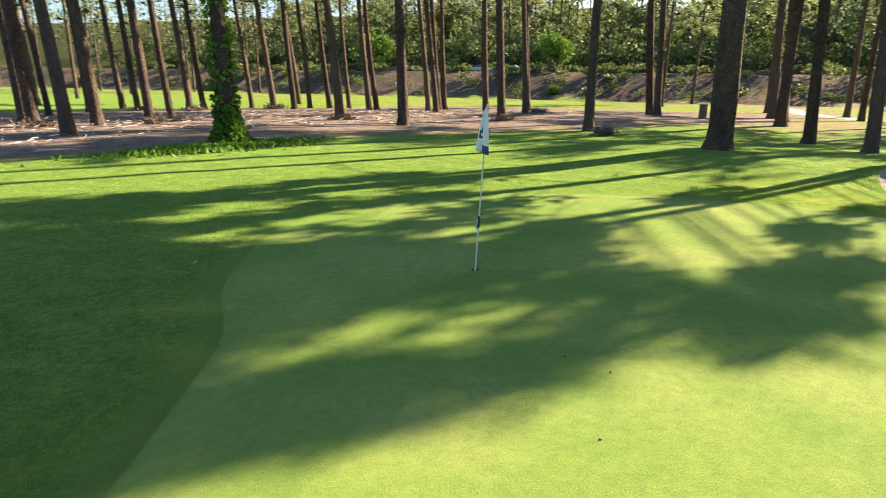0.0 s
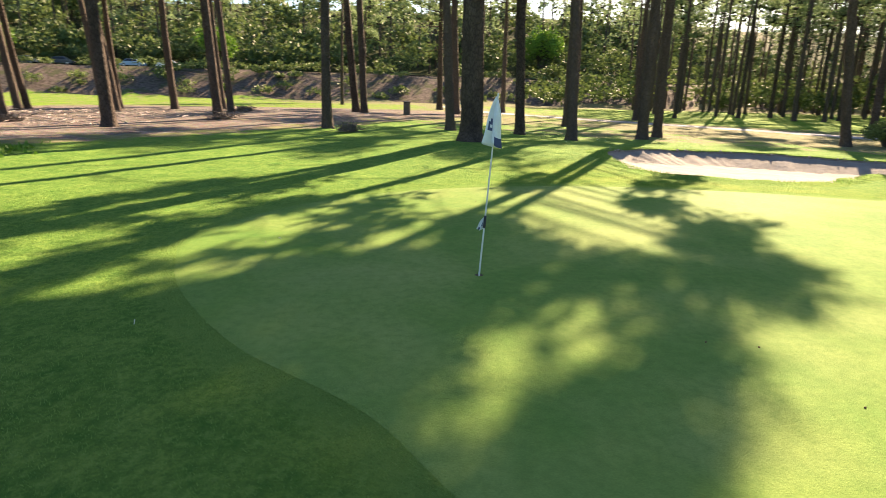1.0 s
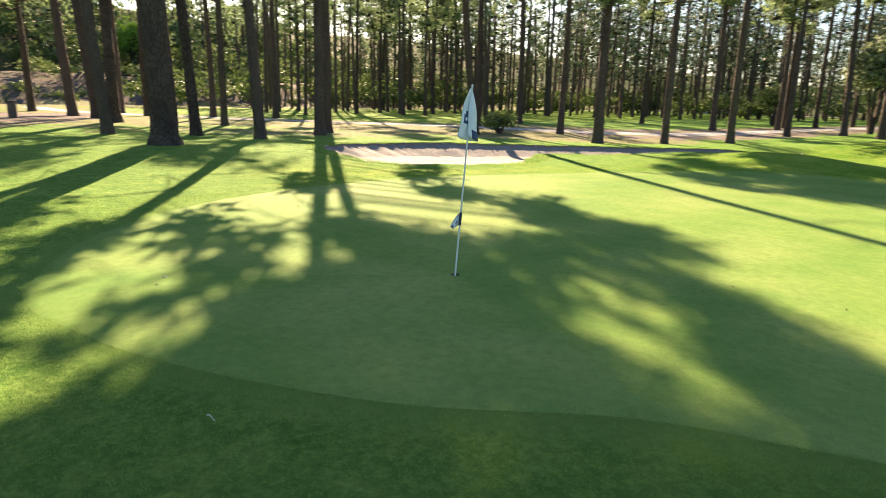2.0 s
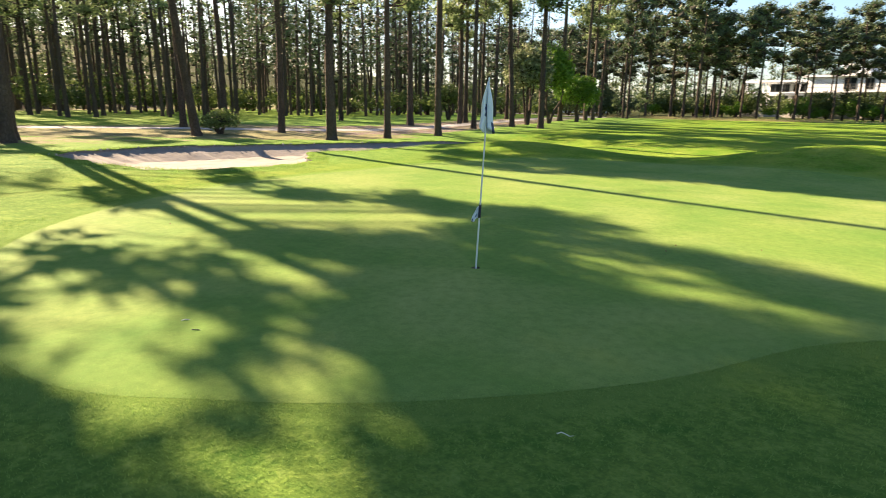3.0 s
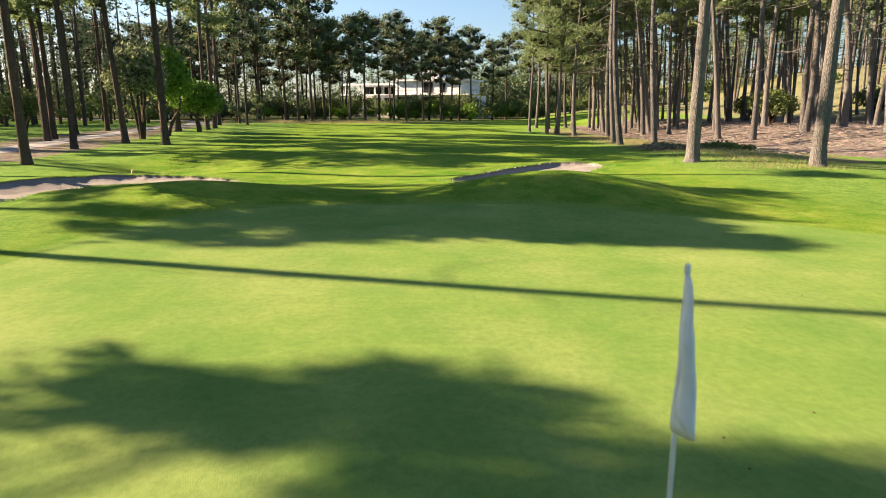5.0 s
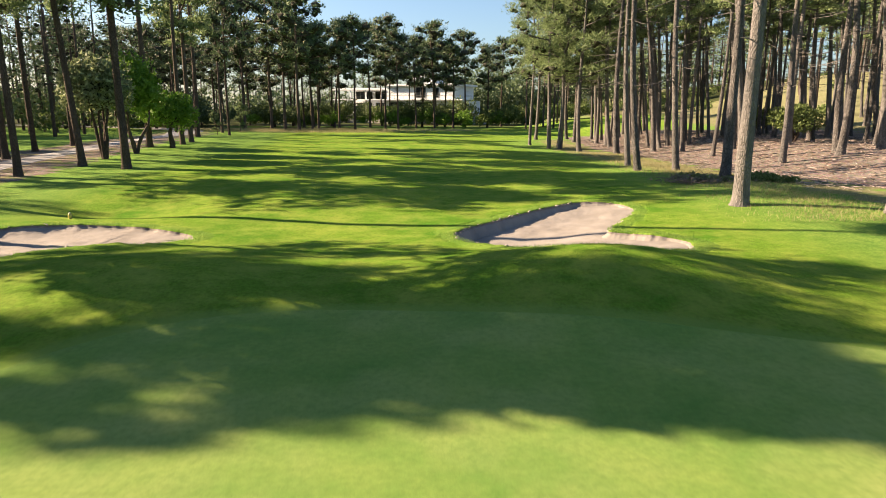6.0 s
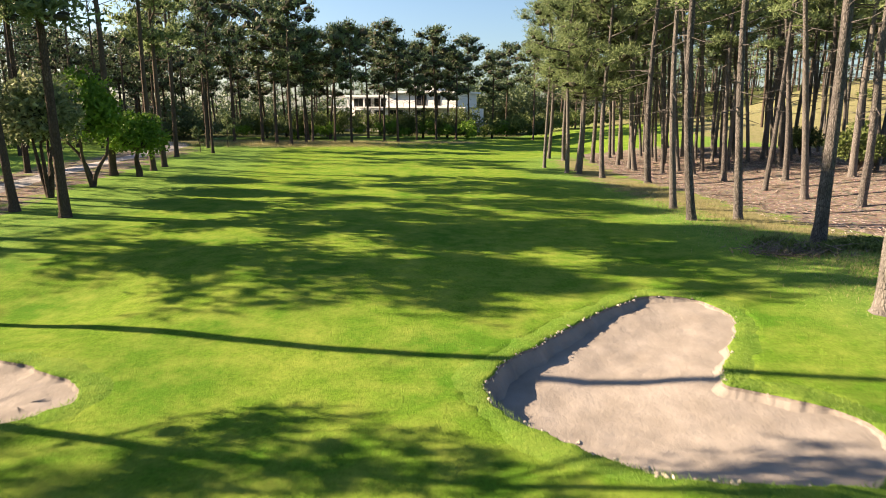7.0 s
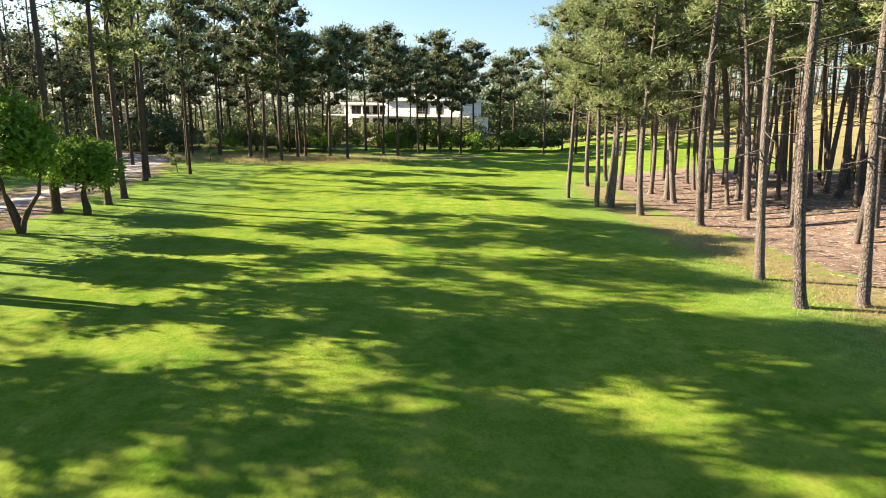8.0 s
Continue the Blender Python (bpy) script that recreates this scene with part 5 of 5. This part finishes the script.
# ---- house beyond the fairway ----
def house():
    a = math.degrees(math.atan2(-18, 35))
    ob = empty("house", pose(-30.2, 181.0, 0.0, 0, 0, a), "white modern two-storey house with wide dark windows", "house")

    def wall(name, mat, *boxes, bevel=0.0, label="", parent=None):
        bm = bmesh.new()
        for b in boxes:
            box(bm, *b, bevel=bevel)
        return part(name, bm, mat, parent or ob, label)

    wall("plinth", CONCRETE, (-1, -1.5, -0.6, 40.5, 13, 2.4))
    wall("wall", PLASTER, (16, 0, 2.4, 39, 11, 6.0), label="lower white wall")
    wall("wall", PLASTER, (17, -0.8, 6.3, 37, 11, 9.6), label="upper white wall")
    wall("wall", PLASTER, (2, 5, 2.4, 15.9, 11, 6.0), label="white wall of the low wing")
    wall("roof", PLASTER, (16.2, -1.6, 9.62, 37.8, 11.8, 10.1), bevel=0.03, label="flat white roof slab")
    wall("roof", PLASTER, (-0.5, -1.2, 8.7, 15.8, 11.2, 9.2), bevel=0.03, label="flat white roof over a terrace")
    wall("wall", PLASTER, (0.5, 7.5, 6.02, 15.6, 11, 8.68), label="set-back white wall")
    wall("terrace", PLASTER, (-1.0, -1.4, 6.02, 39.6, 0.4, 6.28), bevel=0.02, label="white terrace slab")
    for x in (0.2, 5.2, 10.2, 15.0):
        wall("column", PLASTER, (x, -0.9, 6.3, x + 0.35, -0.55, 8.68), bevel=0.02)
    for x in (0.2, 5.2, 10.2):
        wall("column", CONCRETE, (x, -0.9, 2.42, x + 0.35, -0.55, 6.0), bevel=0.02)
    wall("roof_storey", PLASTER, (22.6, 3.5, 10.12, 28.9, 9.5, 12.3), label="small white upper storey")
    wall("roof", PLASTER, (22.0, 3.0, 12.32, 29.5, 10.0, 12.7), bevel=0.03, label="flat white slab of the upper storey")
    for x0, x1, y, z0, z1 in ((26.0, 28.8, -0.8, 6.7, 9.3), (31.0, 32.6, -0.8, 6.7, 9.1), (23.6, 25.8, 3.5, 10.5, 11.9), (17.5, 21.5, 0, 2.8, 5.5), (25.2, 31.0, 0, 2.8, 5.5), (1.5, 7.0, 7.5, 6.4, 8.5), (8.2, 14.6, 7.5, 6.4, 8.5), (3.5, 8.5, 5, 2.8, 5.4), (9.8, 14.8, 5, 2.8, 5.4)):
        pane = wall("window", GLASS_DARK, (x0, y - 0.03, z0, x1, y + 0.02, z1), label="dark reflecting glass")
        n = max(2, round((x1 - x0) / 1.5))
        bars = [(x0 - 0.06 + k * (x1 - x0) / n, y - 0.09, z0, x0 + 0.06 + k * (x1 - x0) / n, y - 0.032, z1) for k in range(n + 1)]
        wall("frame", FRAME_GREY, *bars, (x0, y - 0.088, z1 - 0.07, x1, y - 0.034, z1 + 0.06), (x0, y - 0.088, z0 - 0.06, x1, y - 0.034, z0 + 0.07), parent=pane)
    for k in range(9):
        wall("rail_post", FRAME_GREY, (17 + k * 2.75, -1.3, 6.29, 17.05 + k * 2.75, -1.25, 7.2))
    wall("rail", FRAME_GREY, (17, -1.32, 7.21, 39.1, -1.23, 7.27))


def garden_house(x, y, turn, label):
    ob = empty("house", pose(x, y, height(x, y), 0, 0, turn), label, "house")
    for name, mat, b in (("wall", PLASTER, (-8, -5, -0.5, 8, 5, 5.6)), ("roof", CONCRETE, (-8.5, -5.5, 5.61, 8.5, 5.5, 6.0))):
        part(name, box(bmesh.new(), *b, bevel=0.03), mat, ob)
    for wx in (-6.5, -1.5, 3.5):
        for z in (0.9, 3.4):
            pane = part("window", box(bmesh.new(), wx, -5.04, z, wx + 2.6, -4.98, z + 1.5), GLASS_DARK, ob, "dark window glass")
            bm = bmesh.new()
            for b in ((wx - 0.1, -5.1, z - 0.1, wx + 2.7, -5.045, z), (wx - 0.1, -5.1, z + 1.5, wx + 2.7, -5.045, z + 1.6), (wx + 1.25, -5.1, z, wx + 1.35, -5.045, z + 1.5)):
                box(bm, *b)
            part("frame", bm, FRAME_GREY, pane)


house()
garden_house(-77, 178, 12, "white house glimpsed through the far pines")
garden_house(40, 205, -20, "pale house glimpsed between the eastern pines")
garden_house(-108, 128, 40, "white house glimpsed through the dark wood")


# ---- cars on the road bank ----
def car(x, y, turn, paint, label):
    z = height(x, y) + 0.06
    ob = empty("parked_car", pose(x, y, z, 0, 0, turn), label, "car", "cars along the road")
    side = [(-2.1, 0.35), (-2.15, 0.75), (-2.0, 0.95), (-1.45, 1.02), (-0.95, 1.42), (0.7, 1.46), (1.35, 1.02), (2.05, 0.86), (2.18, 0.6), (2.12, 0.33)]
    bm = bmesh.new()
    rows = []
    for w, inset in ((-0.86, 0.06), (-0.8, 0.0), (0.8, 0.0), (0.86, 0.06)):
        rows.append([bm.verts.new((px * (1 - inset * 0.2), w * (1 if pz < 1.03 else 0.82), pz - (inset * 0.3 if pz > 1 else 0))) for px, pz in side])
    for a, b in zip(rows, rows[1:]):
        for k in range(len(side)):
            bm.faces.new((a[k], a[(k + 1) % len(side)], b[(k + 1) % len(side)], b[k]))
    bm.faces.new(rows[0][::-1])
    bm.faces.new(rows[-1])
    bmesh.ops.recalc_face_normals(bm, faces=bm.faces)
    part("body", bm, paint, ob)
    for s in (-1, 1):
        bm = bmesh.new()
        v = [bm.verts.new((px, s * q, pz)) for px, pz, q in ((-1.3, 1.06, 0.87), (-0.88, 1.38, 0.735), (0.62, 1.4, 0.73), (1.15, 1.06, 0.87))]
        bm.faces.new(v if s < 0 else v[::-1])
        r = bmesh.ops.extrude_face_region(bm, geom=bm.faces[:])
        bmesh.ops.translate(bm, verts=[g for g in r["geom"] if isinstance(g, bmesh.types.BMVert)], vec=(0, -0.02 * s, 0))
        part("side_window", bm, GLASS_DARK, ob, "dark glass")
        for wx in (-1.35, 1.35):
            bm = bmesh.new()
            bmesh.ops.create_cone(bm, cap_ends=True, segments=18, radius1=0.33, radius2=0.33, depth=0.22, matrix=Matrix.Translation((wx, 0.78 * s, 0.33)) @ Matrix.Rotation(radians(90), 4, "X"))
            wheel = part("wheel", bm, RUBBER, ob)
            bm = bmesh.new()
            bmesh.ops.create_cone(bm, cap_ends=True, segments=14, radius1=0.2, radius2=0.17, depth=0.03, matrix=Matrix.Translation((wx, 0.905 * s, 0.33)) @ Matrix.Rotation(radians(-90 * s), 4, "X"))
            part("rim", bm, CHROME, wheel)


for x, y, c, word in ((-97.2, -78.7, (0.3, 0.42, 0.55), "light blue"), (-99.5, -72.9, (0.62, 0.63, 0.64), "silver"), (-92.8, -90.0, (0.06, 0.07, 0.09), "dark"), (-76.3, -132.5, (0.08, 0.1, 0.16), "dark blue"), (-90.5, -95.5, (0.2, 0.21, 0.22), "grey")):
    car(x, y, 111, make_plain("car_paint_" + word.replace(" ", "_"), c, 0.25, 0.3, 0.03), word + " car parked on the road above the bank")


# ---- small things ----
def post(x, y, tall, label):
    ob = empty("post", Matrix.Translation((x, y, height(x, y) - 0.1)), label, "post")
    part("shaft", box(bmesh.new(), -0.2, -0.2, 0, 0.2, 0.2, tall, bevel=0.03), RAIL_WOOD, ob)
    part("cap", box(bmesh.new(), -0.23, -0.23, tall + 0.002, 0.23, 0.23, tall + 0.06, bevel=0.02), BLACK, ob)


post(-35.8, -10.4, 0.95, "dark wooden litter box among the pines")


def marker(x, y):
    ob = empty("distance_marker", Matrix.Translation((x, y, height(x, y))), "small yellow marker standing in the grass", "marker")
    v, f = tube([(0, 0, -0.05), (0, 0, 0.1), (0, 0, 0.2), (0, 0, 0.23)], [0.07, 0.075, 0.06, 0.02], 14)
    child("body", sheet("body", v, f, YELLOW), ob)
    v, f = tube([(0, 0, 0.228), (0, 0, 0.26)], [0.022, 0.012], 10)
    child("knob", sheet("knob", v, f, BALL_WHITE), ob, "white knob")


marker(-16.3, 28.4)


def cone(x, y, size, seed):
    rng = np.random.default_rng(seed)
    bm = bmesh.new()
    bmesh.ops.create_icosphere(bm, subdivisions=2, radius=size)
    for v in bm.verts:
        v.co.x *= 1.5
        v.co += v.co.normalized() * size * rng.uniform(-0.2, 0.25)
    me = bpy.data.meshes.new("pine_cone")
    bm.to_mesh(me)
    bm.free()
    me.materials.append(CONE_BROWN)
    ob = new("pine_cone", me)
    ob.matrix_basis = pose(x, y, height(x, y) + 0.012 + 0.8 * size, 0, 0, rng.uniform(0, 360))
    tagged(ob, "small brown pine cone lying on the green", "pine cone", "cones on the green")


for k, (x, y) in enumerate(((1.5, 2.3), (2.5, 3.2), (1.5, 2.75), (-5.0, -0.8), (-3.1, 8.4), (4.4, 6.8))):
    cone(x, y, 0.008, 200 + k)


def twig(x, y, length, turn, seed, mat=DEAD_WOOD, lift=0.016, name="twig", label="thin curved twig lying on the green", r=0.004):
    rng = np.random.default_rng(seed)
    n = [(length * t, 0.16 * length * math.sin(3 * t + seed), 0.012 * math.sin(6 * t)) for t in (0, 0.25, 0.5, 0.75, 1)]
    v, f = tube(n, [r, r, 0.8 * r, 0.7 * r, 0.3 * r], 5, 0.3, rng)
    ob = new(name, sheet(name, v, f, mat))
    ob.matrix_basis = pose(x, y, lift, 0, 0, turn)
    tagged(ob, label, "twig")


twig(-1.0, -3.1, 0.13, 80, 3, BALL_WHITE)
twig(-0.75, -3.15, 0.16, 30, 4)
twig(2.4, -2.85, 0.09, 10, 5, BALL_WHITE, 0.03)
twig(-2.3, -1.7, 0.1, 140, 6)
twig(-12.2, 24.4, 1.5, 60, 7, DEAD_WOOD, height(-12.2, 24.4) - 0.42, "branch", "dead branch lying against the bunker lip", 0.02)


def sticks(name, count, where, length, label, seed, mat=DEAD_WOOD, radius=0.014):
    """Fallen sticks and bark, too many to count."""
    rng, made = np.random.default_rng(seed), []
    for _ in range(count):
        x, y = where(rng)
        n, a = length * rng.uniform(0.4, 1.5), rng.uniform(0, math.pi)
        z = height(x, y)
        d = np.array((math.cos(a), math.sin(a), 0)) * n / 2
        lift = rng.uniform(0.0, 0.12)
        p = np.array((x, y, z + lift))
        made.append(tube([p - d + (0, 0, rng.uniform(-0.03, 0.08)), p + rng.normal(0, 0.12 * n, 3) * (1, 1, 0.4), p + d], [radius, radius * 0.9, radius * 0.4], 3))
    v, f = join(made)
    tagged(new(name, sheet(name, v, f, mat, False)), label, "fallen branches", kind="stuff")


CHIP = make_plain("bark_chips", (0.42, 0.36, 0.335), 0.95, vary=0.45, scale=3)
sticks("wood_litter", 6000, lambda r: (r.uniform(16, 40), r.uniform(32, 84)), 0.36, "reddish fallen bark and branches under the eastern pines", 301, CHIP, 0.016)
sticks("wood_branches", 600, lambda r: (r.uniform(17, 38), r.uniform(34, 80)), 0.9, "grey fallen branches and bark strips under the eastern pines", 303, DEAD_WOOD, 0.026)
sticks("pale_branches", 200, lambda r: (r.uniform(17, 38), r.uniform(34, 80)), 0.7, "pale stripped branches under the eastern pines", 304, CHIP, 0.02)
sticks("south_litter", 1400, lambda r: (r.uniform(-34, 4), r.uniform(-40, -19)), 0.5, "brown sticks and bark under the southern pines", 302, CHIP, 0.016)


def brush_pile(x, y, wide, count, seed, label):
    rng = np.random.default_rng(seed)
    ob = empty("brush_pile", Matrix.Translation((x, y, height(x, y))), label, "brush pile")
    made = []
    for _ in range(count):
        a, n = rng.uniform(0, 2 * math.pi), rng.uniform(0.3, 1.1)
        p = rng.normal(0, 0.3, 3) * (wide, 0.5 * wide, 0.0) + (0, 0, abs(rng.normal(0, 0.16)))
        d = np.array((math.cos(a), math.sin(a), rng.uniform(-0.1, 0.5))) * n
        made.append(tube([p, p + 0.5 * d + rng.normal(0, 0.06, 3), p + d], [0.02, 0.014, 0.005], 4))
    v, f = join(made)
    tagged(child("dead_brush", sheet("dead_brush", v, f, DEAD_WOOD), ob), kind="stuff")
    at = rng.normal(0, 0.3, (260, 3)) * (wide, 0.5 * wide, 0.3) + (0, 0, 0.12)
    at[:, 2] = abs(at[:, 2])
    tagged(child("dry_brush", triangles("dry_brush", needles(rng, at, 0 * at, 0.22, 0.04, 3), DEAD_WOOD), ob, "dry brown twigs"), kind="stuff")


brush_pile(11.8, 34.0, 3.2, 70, 311, "pile of dead branches in dry grass beside a pine")
brush_pile(-19.9, -8.9, 1.2, 26, 312, "dry brown brush at the foot of a pine")
brush_pile(-32.4, -20.9, 1.6, 30, 313, "dead branches heaped round a pine trunk")
brush_pile(-25.0, -43.5, 1.6, 30, 314, "dead branches heaped round a pine trunk")
for k, (x, y) in enumerate(((-10.1, -30.8), (-17.7, -25.0), (-24.6, -42.9), (-17.0, -42.7), (-14.0, -45.0), (-23.8, -17.5), (-8.2, -29.1), (-3.1, -30.1))):
    brush_pile(x, y, 1.3, 20, 315 + k, "low heap of needles and twigs at a pine's foot")


# ---- grass blades ----
def blades(name, count, where, tall, wide, label, seed, mat=BLADES):
    rng = np.random.default_rng(seed)
    x, y = where(rng, count)
    z = lay(x, y)
    a, lean = rng.uniform(0, 2 * math.pi, len(x)), rng.normal(0, 0.5, (len(x), 2))
    h = tall * rng.uniform(0.5, 1.3, len(x)) * (0.3 + 0.7 * smooth(0.0, 0.5, -inside(x, y, RING_GREEN)))
    w = np.stack([np.cos(a), np.sin(a), 0 * a], 1) * wide * 0.5
    p = np.stack([x, y, z - 0.005], 1)
    tip = p + np.column_stack([lean * h[:, None], h])
    tagged(new(name, triangles(name, np.stack([p + w, p - w, tip], 1), mat)), label, "grass", kind="stuff")


def near_rough(rng, n):
    x, y = rng.uniform(-7, 8.5, n), rng.uniform(-10, 4.5, n)
    s = inside(x, y, RING_GREEN)
    keep = (s < -0.02) & (s > -5)
    return x[keep], y[keep]


def verge(rng, n):
    x, y = rng.normal(13.6, 1.6, n), rng.uniform(24, 62, n)
    return x, y


def lips(rng, n):
    ring = np.concatenate([RING_WEST, RING_NORTH])
    k = rng.integers(0, len(ring), n)
    p = ring[k] + rng.normal(0, 0.28, (n, 2))
    s = np.maximum(inside(p[:, 0], p[:, 1], RING_WEST), inside(p[:, 0], p[:, 1], RING_NORTH))
    keep = s < 0.03
    return p[keep, 0], p[keep, 1]


def fringe(rng, n):
    k = rng.integers(0, len(RING_GREEN), n)
    p = RING_GREEN[k] + rng.normal(0, 0.1, (n, 2)) + rng.uniform(-0.5, 0.5, (n, 1)) * (np.roll(RING_GREEN, -1, 0) - RING_GREEN)[k]
    keep = (p[:, 0] > -7) & (p[:, 1] < 5)
    return p[keep, 0], p[keep, 1]


def ivy_carpet(rng, n):
    return rng.normal(-4.6, 1.5, n), rng.normal(-14.9, 0.45, n)


STRAW = make_needles("straw_blades", (0.15, 0.145, 0.06), (0.32, 0.3, 0.15), 0.35)
blades("rough_grass", 260000, near_rough, 0.026, 0.006, "dense short blades of rough grass beside the green", 401)
blades("fringe_grass", 60000, fringe, 0.05, 0.006, "short fringe of grass round the green", 405)
blades("ivy_carpet", 2600, ivy_carpet, 0.16, 0.13, "low bright ivy and grass round a pine's foot", 406, IVY)
blades("verge_grass", 20000, verge, 0.16, 0.016, "dry straw-coloured tall grass along the wood's edge", 402, STRAW)
blades("lip_grass", 26000, lips, 0.08, 0.012, "ragged grass hanging over the bunker lips", 403)
blades("far_end_grass", 14000, lambda r, n: (r.normal(-24, 9, n), r.normal(113, 4, n)), 0.4, 0.05, "tall dry grass at the end of the fairway", 404, STRAW)
